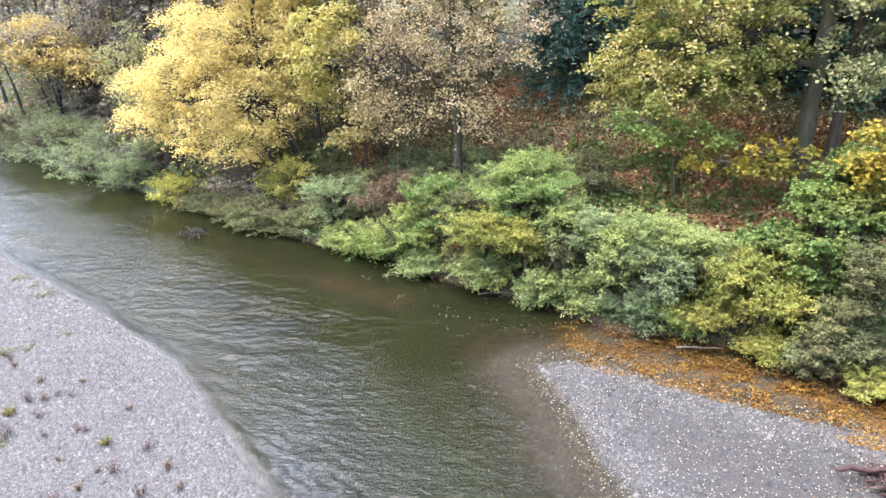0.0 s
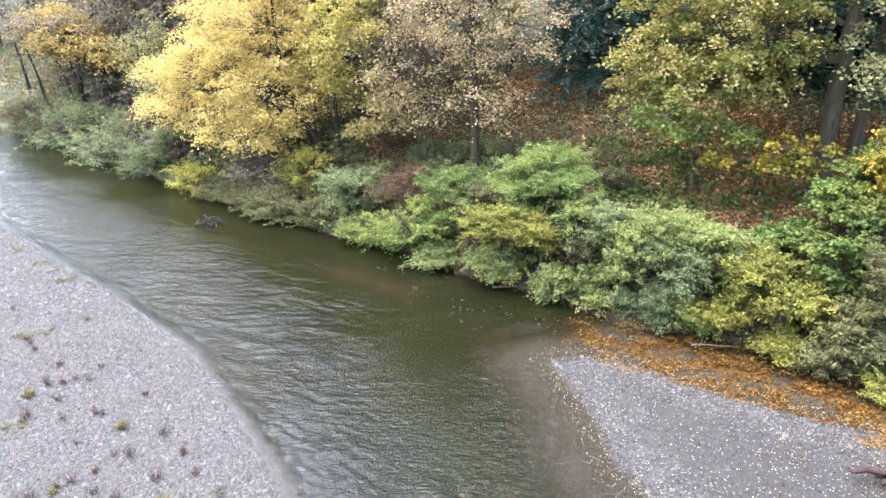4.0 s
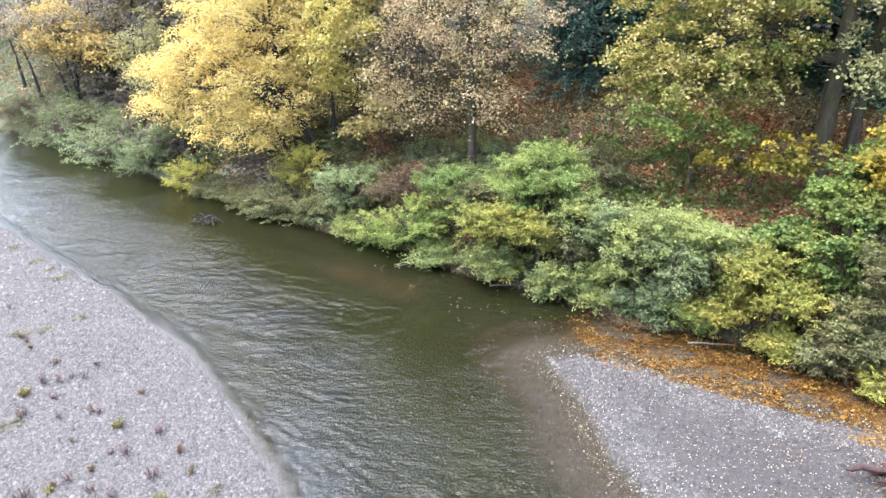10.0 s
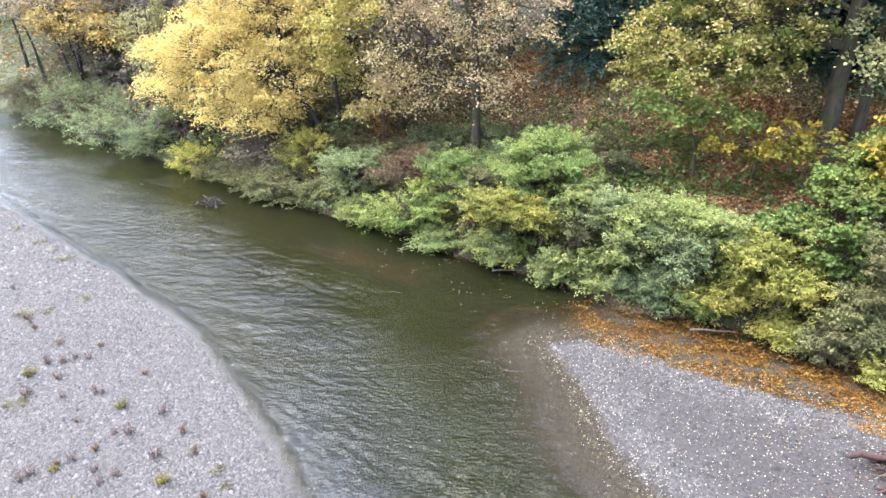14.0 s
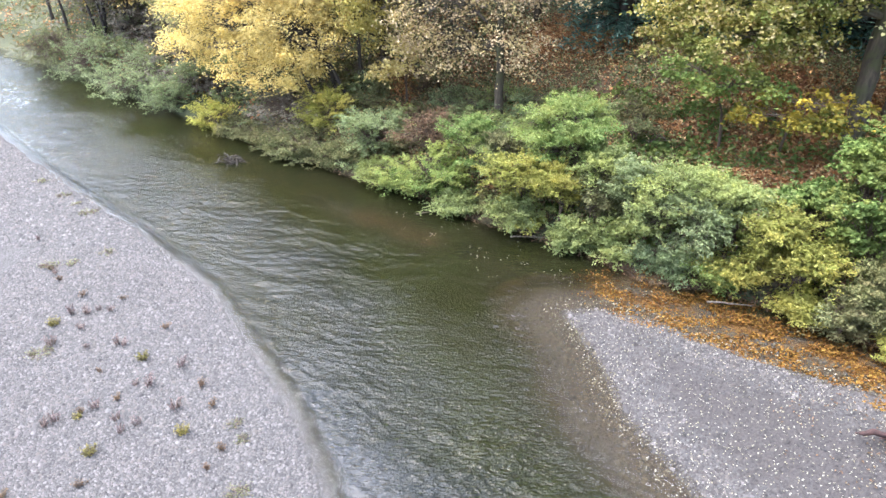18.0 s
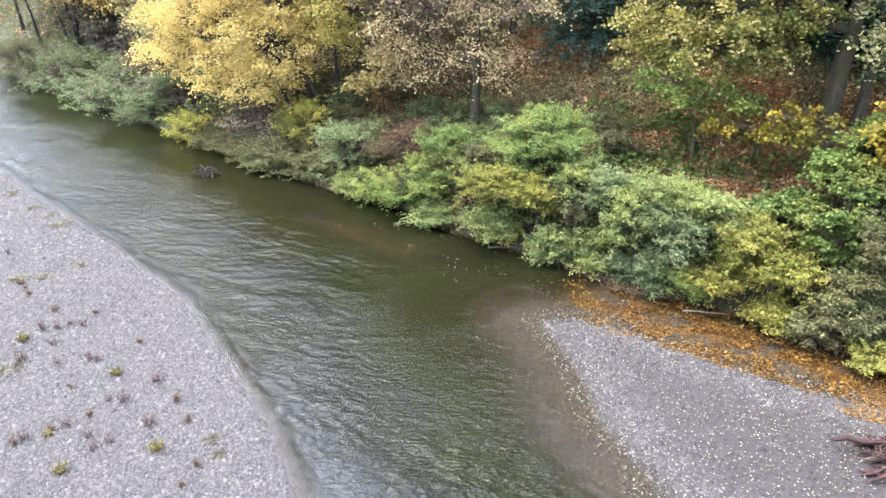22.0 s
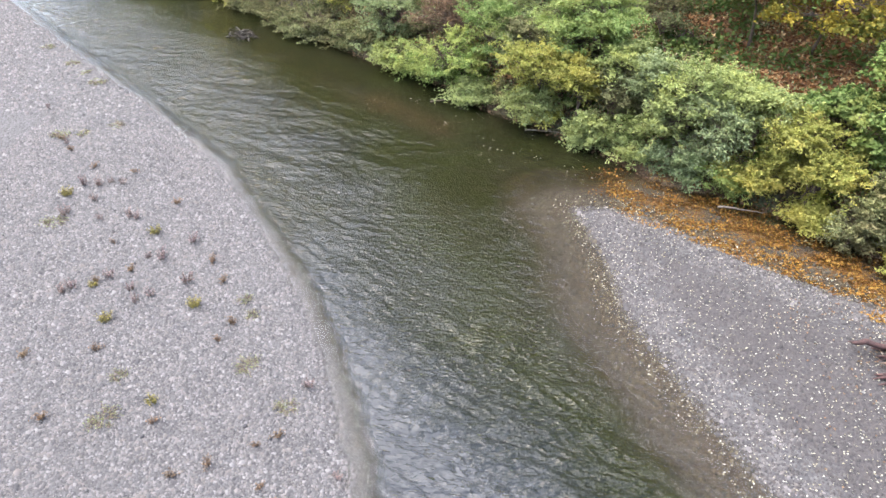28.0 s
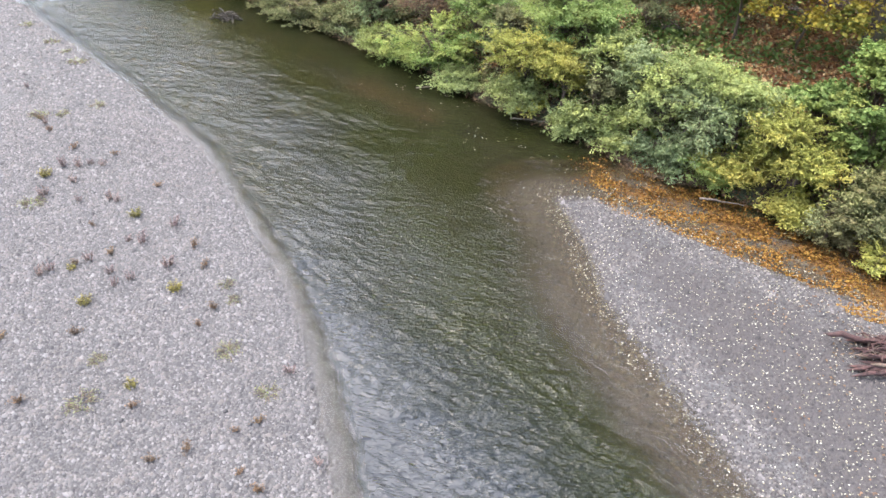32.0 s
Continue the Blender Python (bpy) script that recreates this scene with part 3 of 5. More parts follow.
def clusters_in(blobs, count, rng, hollow=0.45):
    """Uneven tuft places in a set of ellipsoids (x, y, z, half width, half height), more of them near the outside."""
    vol = np.array([b[3] ** 2 * b[4] for b in blobs]) ** 0.7
    pick = rng.choice(len(blobs), count, p=vol / vol.sum())
    d = unit(rng.normal(0, 1, (count, 3)))
    r = (hollow + (1 - hollow) * rng.uniform(0, 1, count) ** 0.6) * rng.uniform(0.8, 1.18, count)
    b = np.array(blobs)[pick]
    return b[:, :3] + d * r[:, None] * np.stack([b[:, 3], b[:, 3] * 0.85, b[:, 4]], 1), pick


def tree(name, label, category, stem, thick, blobs, leaf, bark, tufts=120, per=40, spread=0.38, length=0.12, width=0.07, lobed=False,
         seed=1, hang=0.5, group="", twigs=True, top=0.25, second=(), high_leaf=1.0):
    """A tree: a tapered trunk along stem, a limb to every part of its crown, twigs to each tuft, and leaves."""
    rng = np.random.default_rng(seed)
    base = np.array(stem[0], float)
    base[2] = height(base[0], base[1])
    root = new(name)
    root.location = base
    tagged(root, label, category, group)
    pts = np.array([base, *stem[1:]], float)
    k = np.linspace(0, len(pts) - 1, len(pts) * 4)
    fine = np.stack([np.interp(k, range(len(pts)), pts[:, i]) for i in range(3)], 1) - base
    fine[1:-1] += rng.normal(0, thick * 0.09, (len(fine) - 2, 3)) * np.array([1, 1, 0.2])
    radii = thick * np.linspace(1, top, len(fine)) * (1 + 0.3 * np.exp(-np.arange(len(fine)) * 1.3))
    fine[0, 2] -= 0.25
    part("trunk", *tube(fine, radii, 10), bark, root)
    for line in second:
        line = np.array([(*line[0][:2], height(*line[0][:2]) - 0.2), *line[1:]], float) - base
        part("trunk", *tube(line, np.linspace(thick * 0.55, thick * 0.35, len(line)), 8), bark, root)
    spots, pick = clusters_in(blobs, tufts, rng)
    spots -= base
    branchlets = []
    for i, b in enumerate(blobs):
        c = np.array(b[:3]) - base
        aim = c[2] - 0.3 - 0.18 * np.linalg.norm(fine[len(fine) // 2, :2] - c[:2])
        j = int(np.clip(np.argmin(np.abs(fine[:, 2] - aim)), len(fine) * 0.25, len(fine) - 2))
        line = bend(fine[j], c, rng, 0.10, 7)
        part("limb", *tube(line, np.linspace(min(radii[j] * 0.5, 0.09), 0.02, 7), 6), bark, root)
        if twigs:
            for s in spots[pick == i]:
                q = line[rng.integers(2, 7)]
                branchlets.append(tube(bend(q, s, rng, 0.05, 3, 0.12), np.linspace(0.014, 0.005, 3), 3))
    if branchlets:
        tagged(part("branchwork", *joined(branchlets), bark, root), kind="stuff")
    n = tufts * per
    size = spread * rng.uniform(0.55, 1.35, (tufts, 1)).repeat(per, 0)
    off = rng.normal(0, 0.58, (n, 3)) * np.array([1, 1, 0.42])
    off[:, 2] -= 0.35 * (off[:, 0] ** 2 + off[:, 1] ** 2)
    cent = spots.repeat(per, 0) + off * size
    lump = rng.normal(0, 0.4, len(blobs))[pick]
    tone = np.clip(lump + rng.normal(0, 0.45, tufts), -1, 1).repeat(per) + rng.normal(0, 0.15, n)
    turn = (rng.uniform(0, 1, tufts) ** 3).repeat(per)
    out = off * np.array([1, 1, 0]) + np.array([0, 0, -hang * 0.5])
    coarse = np.where(cent[:, 2:] + base[2] > EYE_HEIGHT + 0.8, high_leaf, 1.0)
    foliage("crown", leaves(cent, rng, length * coarse, width * coarse, 0.55, lobed, hang, out), leaf, root, tone, turn)
    return root


def shrub(name, label, x, y, z, wide, tall, leaf, bark=None, stems=7, tufts=90, per=45, spread=0.23, length=0.10, width=0.032, seed=1, lobed=False, foot=0.35,
          hang=0.3, category="shrub", group=""):
    """A bush: several stems from one foot that arch out, twigs, and tufts of leaves with an uneven outline."""
    rng = np.random.default_rng(seed)
    fx, fy = x + ACROSS[0] * foot, y + ACROSS[1] * foot
    fz = max(height(fx, fy), 0.0)
    root = new(name)
    root.location = (fx, fy, fz)
    tagged(root, label, category, group)
    base = np.array([fx, fy, fz])
    # boughs: flattened lumps of sprays over the outside of the bush
    count = 7 + int(7 * wide)
    d = unit(rng.normal(0, 1, (count, 3)) + np.array([0, -0.15, 0.3]))
    lumps = d * np.array([wide, wide * 0.8, tall]) * rng.uniform(0.45, 0.95, (count, 1))
    lumps[0] = 0
    pick = rng.integers(0, count, tufts)
    spots = lumps[pick] + rng.normal(0, 1, (tufts, 3)) * np.array([0.26 * wide, 0.24 * wide, 0.12 * tall])
    spots += np.array([x, y, z])
    spots[:, 2] = np.maximum(spots[:, 2], 0.10 + 0.25 * rng.uniform(0, 1, tufts))
    spots -= base
    branchlets = []
    for i in range(stems):
        target = spots[rng.integers(0, tufts)] * np.array([0.8, 0.8, 0.9])
        line = bend(np.array([rng.normal(0, 0.12), rng.normal(0, 0.12), -0.05]), target, rng, 0.22, 7)
        part("stem", *tube(line, np.linspace(0.032, 0.010, 7), 6), bark or M_TWIG, root)
        for s in spots[i::stems]:
            branchlets.append(tube(bend(line[rng.integers(2, 7)], s, rng, 0.08, 3, 0.1), np.linspace(0.010, 0.004, 3), 3))
    tagged(part("branchwork", *joined(branchlets), bark or M_TWIG, root), kind="stuff")
    # each spray: leaves in two rows along a twig that reaches out and droops
    n = tufts * per
    aim = unit(unit(spots - np.array([x, y, z - 0.3 * tall]) + base) + rng.normal(0, 0.4, (tufts, 3)) + np.array([0, 0, 0.25]))
    cross = unit(np.cross(aim, np.array([0, 0, 1.0])) + 1e-3)
    long = (spread * rng.uniform(1.0, 2.1, tufts)).repeat(per)[:, None]
    k = rng.uniform(-0.4, 1, (n, 1))
    hand = rng.choice([-1.0, 1.0], (n, 1)) * rng.uniform(0.04, 0.34, (n, 1)) * (1.15 - 0.7 * np.abs(k))
    cent = spots.repeat(per, 0) + aim.repeat(per, 0) * k * long + cross.repeat(per, 0) * hand * long + rng.normal(0, 0.03, (n, 3))
    cent[:, 2:] -= 0.28 * long * np.clip(k, 0, 1) ** 2
    bough = rng.normal(0, 0.5, count)
    tone = np.clip(bough[pick] + rng.normal(0, 0.4, tufts), -1.2, 1.2).repeat(per) + rng.normal(0, 0.15, n) + 0.25 * k[:, 0]
    turn = np.clip(rng.uniform(-0.6, 0.8, count)[pick] + rng.normal(0, 0.15, tufts), 0, 1).repeat(per)
    lie = aim.repeat(per, 0) * 0.9 + cross.repeat(per, 0) * np.sign(hand) * 0.8
    foliage("foliage", leaves(cent, rng, length, width, 0.5, lobed, hang, lie), leaf, root, tone, turn)
    return root


def conifer(x, y, tall, wide, seed, label):
    """A dark fir: a straight trunk, whorls of drooping boughs, each with sprays of needles."""
    rng = np.random.default_rng(seed)
    z = height(x, y)
    root = tagged(new("conifer"), label, "tree", "conifers on the bank")
    root.location = (x, y, z)
    part("trunk", *tube([(0, 0, -0.2), (0.05, 0, tall * 0.5), (0, 0, tall)], [0.3, 0.2, 0.03], 9), M_DARKBARK, root)
    boughs, sprays = [], []
    h = 0.5
    while h < tall * 0.97:
        reach = wide * (1 - h / tall) ** 0.8 + 0.15
        for a in rng.uniform(0, 6.28, 7):
            r = reach * rng.uniform(0.75, 1.15)
            tip = np.array([math.cos(a) * r, math.sin(a) * r, h - 0.28 * r])
            line = bend((0, 0, h), tip, rng, 0.12, 6, 0.05)
            boughs.append(tube(line, np.linspace(0.03, 0.008, 6), 4))
            n = int((34 if h < 6 else 4) * r) + 4
            k = rng.uniform(0.2, 1, n)
            pos = np.stack([np.interp(k * 5, range(6), line[:, i]) for i in range(3)], 1)
            pos += rng.normal(0, 1, (n, 3)) * np.array([0.17, 0.17, 0.07]) * (0.5 + 0.8 * k[:, None])
            pos[:, 2] -= 0.06
            sprays.append(pos)
        h += rng.uniform(0.28, 0.42)
    tagged(part("boughwork", *joined(boughs), M_DARKBARK, root), kind="stuff")
    part("needles", *leaves(np.concatenate(sprays), rng, 0.34, 0.06, 0.45, False, 0.6), NEEDLE, root)
    return root


def icosphere():
    p = (1 + 5 ** 0.5) / 2
    v = unit(np.array([(-1, p, 0), (1, p, 0), (-1, -p, 0), (1, -p, 0), (0, -1, p), (0, 1, p), (0, -1, -p), (0, 1, -p), (p, 0, -1), (p, 0, 1), (-p, 0, -1), (-p, 0, 1)], float))
    f = np.array([(0, 11, 5), (0, 5, 1), (0, 1, 7), (0, 7, 10), (0, 10, 11), (1, 5, 9), (5, 11, 4), (11, 10, 2), (10, 7, 6), (7, 1, 8),
                  (3, 9, 4), (3, 4, 2), (3, 2, 6), (3, 6, 8), (3, 8, 9), (4, 9, 5), (2, 4, 11), (6, 2, 10), (8, 6, 7), (9, 8, 1)])
    return v, f


def pebbles(x, y, size, rng):
    """Rounded river stones half sunk in the ground: a low dome each, points and triangles."""
    ang = np.arange(5) * math.pi / 2.5
    v = np.concatenate([np.stack([np.cos(ang), np.sin(ang), np.full(5, -0.35)], 1), [(0.1, 0.0, 0.9)]])
    f = np.array([(i, (i + 1) % 5, 5) for i in range(5)])
    n = len(x)
    z = land(x, y)[0]
    s = size[:, None] * 0.5 * rng.uniform(0.75, 1.3, (n, 3)) * np.array([1.2, 1.0, 0.95])
    a = rng.uniform(0, 6.28, n)
    p = v[None] * (1 + rng.normal(0, 0.13, (n, 6, 1))) * s[:, None]
    c, d = np.cos(a)[:, None], np.sin(a)[:, None]
    out = np.stack([p[..., 0] * c - p[..., 1] * d + x[:, None], p[..., 0] * d + p[..., 1] * c + y[:, None],
                    p[..., 2] + (z + s[:, 2] * 0.3)[:, None]], -1)
    return out.reshape(-1, 3), (f[None] + np.arange(n)[:, None, None] * 6).reshape(-1, 3)


def scatter(count, x0, x1, y0, y1, rng, keep):
    """Random places in a rectangle where keep(x, y) holds."""
    x, y = rng.uniform(x0, x1, count), rng.uniform(y0, y1, count)
    ok = keep(x, y)
    return x[ok], y[ok]


def lying(x, y, rng, length, width, lobed, lift=0.02, tilt=0.22, sunk=False):
    """Leaves lying on the ground or afloat; where sunk holds they rest on the bed under the water."""
    z = land(x, y)[0]
    z = np.where(sunk, z, np.maximum(z, 0.0)) + lift * rng.uniform(0.4, 1.6, len(x))
    return leaves(np.stack([x, y, z], 1), rng, length, width, tilt, lobed)

# ---- trees on the wooded bank ----
tree("golden_tree", "golden-yellow autumn tree leaning out over the river", "tree",
     [(-5.65, 27.32, 1.5), (-6.3, 27.3, 3.0), (-7.2, 27.6, 5.0), (-7.4, 28.1, 7.5), (-7.0, 28.2, 10.5)], 0.17,
     [(-7.67, 28.23, 6.52, 2.9, 1.93), (-10.52, 28.62, 4.71, 2.7, 1.6), (-7.3, 26.75, 4.34, 2.4, 1.5), (-8.61, 26.81, 2.9, 2.1, 1.0),
      (-12.4, 29.57, 3.7, 1.5, 1.5), (-10.54, 30.22, 6.8, 1.6, 1.3), (-6.7, 27.6, 5.8, 1.2, 1.6), (-7.4, 28.6, 9.2, 2.4, 1.9)],
     GOLD, M_DARKBARK, tufts=460, per=120, spread=0.48, length=0.115, width=0.062, seed=11, second=[[(-5.2, 26.9, 1.5), (-5.9, 26.9, 2.7), (-6.9, 27.2, 4.2)], [(-6.4, 26.6, 1.2), (-7.0, 26.9, 2.3), (-7.8, 27.4, 3.8)]])
tree("slim_yellow_tree", "slim yellow-green tree with a thin dark trunk", "tree",
     [(-4.9, 27.4, 2.0), (-5.05, 27.5, 4.0), (-5.5, 27.8, 6.1), (-5.85, 28.05, 8.0), (-6.1, 28.3, 12)], 0.085,
     [(-5.17, 29.53, 7.29, 1.9, 1.4), (-4.42, 28.6, 5.41, 1.2, 1.3), (-4.1, 27.9, 4.0, 0.8, 0.7), (-6.02, 30.12, 9.64, 2.7, 1.7), (-4.90, 25.33, 6.58, 0.9, 1.2), (-4.56, 25.70, 5.15, 0.65, 0.65), (-3.58, 25.50, 7.34, 1.0, 0.9)],
     LEMON, M_DARKBARK, tufts=290, per=70, spread=0.45, length=0.12, width=0.085, seed=12)
tree("tan_tree", "half-bare tree with sparse tan and cream leaves", "tree",
     [(0.54, 24.4, 2.0), (0.5, 24.35, 4.2), (0.3, 24.3, 7.0), (0.2, 24.3, 11), (0.2, 24.4, 14)], 0.17,
     [(0.3, 23.9, 7.08, 2.2, 1.6), (-1.87, 24.8, 5.87, 2.1, 1.6), (2.12, 23.25, 7.13, 1.4, 1.2), (-1.28, 25.61, 7.52, 1.9, 1.3),
      (0.86, 23.3, 4.83, 1.2, 1.0), (-2.4, 25.2, 4.6, 1.2, 0.9), (-1.3, 24.5, 4.2, 1.2, 0.7), (-2.6, 25.0, 3.6, 0.8, 0.5), (1.5, 23.6, 4.2, 0.8, 0.6), (0.3, 24.52, 9.69, 3.0, 1.8), (0.2, 24.6, 12.4, 2.6, 1.8)],
     TAN, M_BARK, tufts=540, per=34, spread=0.5, length=0.095, width=0.075, seed=13)
tree("young_maple", "low sapling with cream-yellow leaves on the slope", "tree",
     [(-3.0, 26.6, 1.9), (-3.0, 26.2, 2.8), (-3.05, 25.8, 4.0)], 0.05,
     [(-2.7, 25.63, 4.3, 0.7, 0.5), (-3.3, 25.63, 3.7, 0.8, 0.5), (-3.7, 25.9, 3.1, 0.8, 0.35)],
     GOLD, M_TWIG, tufts=34, per=30, spread=0.42, length=0.16, width=0.11, seed=24)
# the last two crown parts are added high up to darken the ground behind
tree("bigleaf_maple", "large old maple with mossy bark and olive-yellow leaves", "tree",
     [(11.1, 20.7, 3.4), (11.05, 20.7, 5.7), (11.05, 20.72, 8.0), (10.8, 20.9, 10.5), (10.6, 21, 13), (10.6, 21, 15)], 0.29,
     [(6.41, 22.09, 6.89, 2.1, 1.5), (8.16, 20.88, 7.32, 2.2, 1.5), (8.46, 20.31, 6.12, 1.1, 0.8), (5.48, 22.13, 5.68, 1.1, 0.95),
      (7.33, 20.4, 5.8, 1.9, 0.9), (7.73, 21.79, 9.16, 3.8, 1.5), (10.6, 21.6, 10.2, 2.6, 1.2), (9.11, 23.26, 8.17, 1.7, 1.2)],
     MAPLE, M_BARK, tufts=380, per=92, spread=0.38, length=0.095, width=0.09, lobed=True, seed=14)
tree("bigleaf_maple", "maple with pale olive leaves behind the old trunk", "tree",
     [(12.3, 21.3, 4.0), (12.2, 21.2, 6.5), (12.2, 20.9, 9.0), (12.2, 20.6, 12)], 0.18,
     [(11.6, 19.3, 7.45, 1.1, 1.5), (11.23, 18.62, 6.43, 0.8, 0.6), (12.6, 19.6, 9.3, 2.2, 1.4), (13.3, 19.4, 7.4, 1.4, 1.4)],
     PALE, M_BARK, tufts=130, per=80, spread=0.36, length=0.09, width=0.095, lobed=True, seed=15)
tree("young_maple", "low young maple with fresh green leaves", "tree",
     [(7.4, 21.0, 2.8), (7.1, 20.6, 3.6), (6.6, 20.2, 4.6)], 0.05,
     [(6.0, 20.4, 4.9, 1.3, 0.4), (7.3, 19.9, 4.6, 1.3, 0.3)],
     BROAD, M_TWIG, tufts=46, per=44, spread=0.32, length=0.10, width=0.095, lobed=True, seed=16)
tree("young_maple", "low young maple with bright yellow leaves", "tree",
     [(8.9, 20.3, 2.8), (8.8, 19.8, 3.4), (8.6, 19.3, 4.2)], 0.05,
     [(8.9, 19.3, 4.3, 1.4, 0.4), (7.9, 19.2, 3.95, 1.2, 0.2), (9.4, 19.0, 3.9, 0.9, 0.2)],
     YELLOWMAPLE, M_TWIG, tufts=46, per=40, spread=0.28, length=0.10, width=0.095, lobed=True, seed=27)
tree("young_maple", "bright yellow maple sapling at the slope's edge", "tree",
     [(11.3, 16.9, 2.6), (11.0, 16.5, 3.6), (10.7, 16.2, 5.0)], 0.05,
     [(10.65, 16.3, 4.97, 0.65, 1.1), (11.2, 16.1, 4.4, 0.7, 0.8)],
     YELLOWMAPLE, M_TWIG, tufts=60, per=70, spread=0.32, length=0.10, width=0.095, lobed=True, seed=17)
conifer(5.25, 28.2, 15.0, 2.5, 18, "dark blue-green fir with drooping boughs")
conifer(8.2, 30.5, 18, 3.2, 19, "dark fir standing back among the trees")
# the next two firs are added to darken the gaps behind the maples
conifer(10.6, 27.6, 16, 2.9, 25, "dark fir added up the slope to deepen the shade")
conifer(16.2, 24.6, 17.0, 3.0, 26, "dark fir added at the slope top to deepen the shade")
conifer(13.8, 26.5, 17.0, 3.0, 20, "dark fir in the shade behind the maples")
tree("orange_tree", "far orange-yellow tree with several dark stems", "tree",
     [(-20.6, 37.0, 1.2), (-21.2, 38.4, 3.0), (-21.8, 39.6, 5.5), (-22, 40, 6.5)], 0.13,
     [(-20.9, 38.0, 5.2, 2.5, 1.1), (-22.6, 39.6, 5.6, 2.4, 1.1), (-18.9, 36.9, 4.6, 1.5, 0.8)],
     ORANGE, M_DARKBARK, tufts=190, per=50, spread=0.6, length=0.18, width=0.12, seed=21)
tree("mauve_tree", "half-bare grey-mauve tree on the far bank", "tree",
     [(-19.9, 37.2, 1.5), (-19.7, 37.8, 3.0), (-19.5, 38.2, 5.5)], 0.09,
     [(-19.54, 38.3, 3.86, 2.0, 1.3), (-17.5, 37.5, 5.5, 2.2, 1.6)],
     MAUVE, M_DARKBARK, tufts=110, per=26, spread=0.6, length=0.14, width=0.09, seed=22)
tree("pale_green_tree", "pale silvery-green tree beside the golden one", "tree",
     [(-14.6, 33.0, 1.3), (-14.9, 33.6, 3.2), (-15.2, 34.0, 6.0)], 0.10,
     [(-15.31, 34.15, 4.9, 1.3, 1.8), (-13.89, 31.94, 3.7, 1.1, 1.1)],
     PALE, M_TWIG, tufts=90, per=50, spread=0.45, length=0.14, width=0.06, seed=23)

# bare leaning stems at the far end of the bank
for i, (bx, by, lean, tall) in enumerate([(-23.9, 39.2, -1.2, 4.4), (-21.1, 37.3, -1.5, 4.6), (-20.6, 37.2, -1.0, 4.4), (-19.4, 37.7, -0.4, 4.6),
                                          (-17.4, 37.4, 0.2, 6.0), (-26.5, 42.0, -1.0, 4.6)]):
    bz = height(bx, by)
    tree("leaning_tree", "thin dark leaning tree with few grey leaves", "tree",
         [(bx, by, bz), (bx + lean * 0.3, by + 0.2, bz + tall * 0.4), (bx + lean, by + 0.5, bz + tall)], 0.10,
         [(bx + lean, by + 0.5, bz + tall * 0.95, 1.4, 1.1)],
         MAUVE, M_DARKBARK, tufts=34, per=26, spread=0.6, length=0.16, width=0.10, seed=30 + i, group="leaning trees at the bend")

# woodland further up the slope
WOODS = [(MAUVE, "grey-brown half-bare woodland tree"), (ORANGE, "rusty woodland tree up the slope"), (DULL, "dull green woodland tree in shade"),
         (PALE, "pale olive woodland tree up the slope"), (TAN, "tan-leaved woodland tree up the slope")]
wood_rng = np.random.default_rng(404)
for i in range(54):
    along, deep = -20 + i * 1.25 + wood_rng.uniform(-0.8, 0.8), (11.0, 15.0, 19.5)[i % 3] + wood_rng.uniform(-1, 1)
    if along > 14:
        deep -= 4.5
    bx, by = ACROSS[0] * (BANK + deep) - along * ACROSS[1], ACROSS[1] * (BANK + deep) + along * ACROSS[0]
    if math.hypot(bx - 5.2, by - 28.2) < 2.6:
        continue
    bz = height(bx, by)
    tall = wood_rng.uniform(11, 14) if along < 28 else wood_rng.uniform(7, 9)
    leaf, words = WOODS[int(wood_rng.integers(0, 5))] if along < 12 else WOODS[int(wood_rng.choice([0, 2, 0, 4]))]
    tree("woodland_tree", words, "tree",
         [(bx, by, bz), (bx + wood_rng.normal(0, 0.3), by, bz + tall * 0.5), (bx + wood_rng.normal(0, 0.5), by, bz + tall)], wood_rng.uniform(0.09, 0.17),
         [(bx + wood_rng.normal(0, 0.5), by, bz + tall * 0.85, 2.3, 2.0), (bx + wood_rng.normal(0, 1.2), by - 0.5, bz + tall * 0.5, 1.8, 1.5),
          (bx + wood_rng.normal(0, 1.4), by - 0.8, bz + tall * 0.25, 1.5, 1.1)],
         leaf, M_BARK, tufts=92, per=17, spread=0.7, length=0.26, width=0.20, seed=500 + i, group="woodland trees up the slope", high_leaf=1.8)

# grey half-bare trees standing close together at the bend
for i in range(36):
    along, deep = 25 + i * 1.05 + wood_rng.uniform(-0.6, 0.6), (7.0, 10.5, 14.0)[i % 3] + wood_rng.uniform(-1, 1)
    bx, by = ACROSS[0] * (BANK + deep) - along * ACROSS[1], ACROSS[1] * (BANK + deep) + along * ACROSS[0]
    bz, tall = height(bx, by), wood_rng.uniform(8, 11)
    tree("woodland_tree", "grey-mauve half-bare tree at the river bend", "tree",
         [(bx, by, bz), (bx + wood_rng.normal(0, 0.4), by, bz + tall * 0.5), (bx + wood_rng.normal(0, 0.7), by, bz + tall)], wood_rng.uniform(0.08, 0.14),
         [(bx + wood_rng.normal(0, 0.5), by, bz + tall * 0.8, 2.2, 1.9), (bx + wood_rng.normal(0, 0.9), by - 0.4, bz + tall * 0.5, 2.0, 1.5),
          (bx + wood_rng.normal(0, 0.9), by - 0.6, bz + tall * 0.24, 1.8, 1.1)],
         MAUVE if i % 4 else TAN, M_BARK, tufts=74, per=14, spread=0.75, length=0.24, width=0.17, seed=640 + i, group="woodland trees up the slope", high_leaf=1.6)

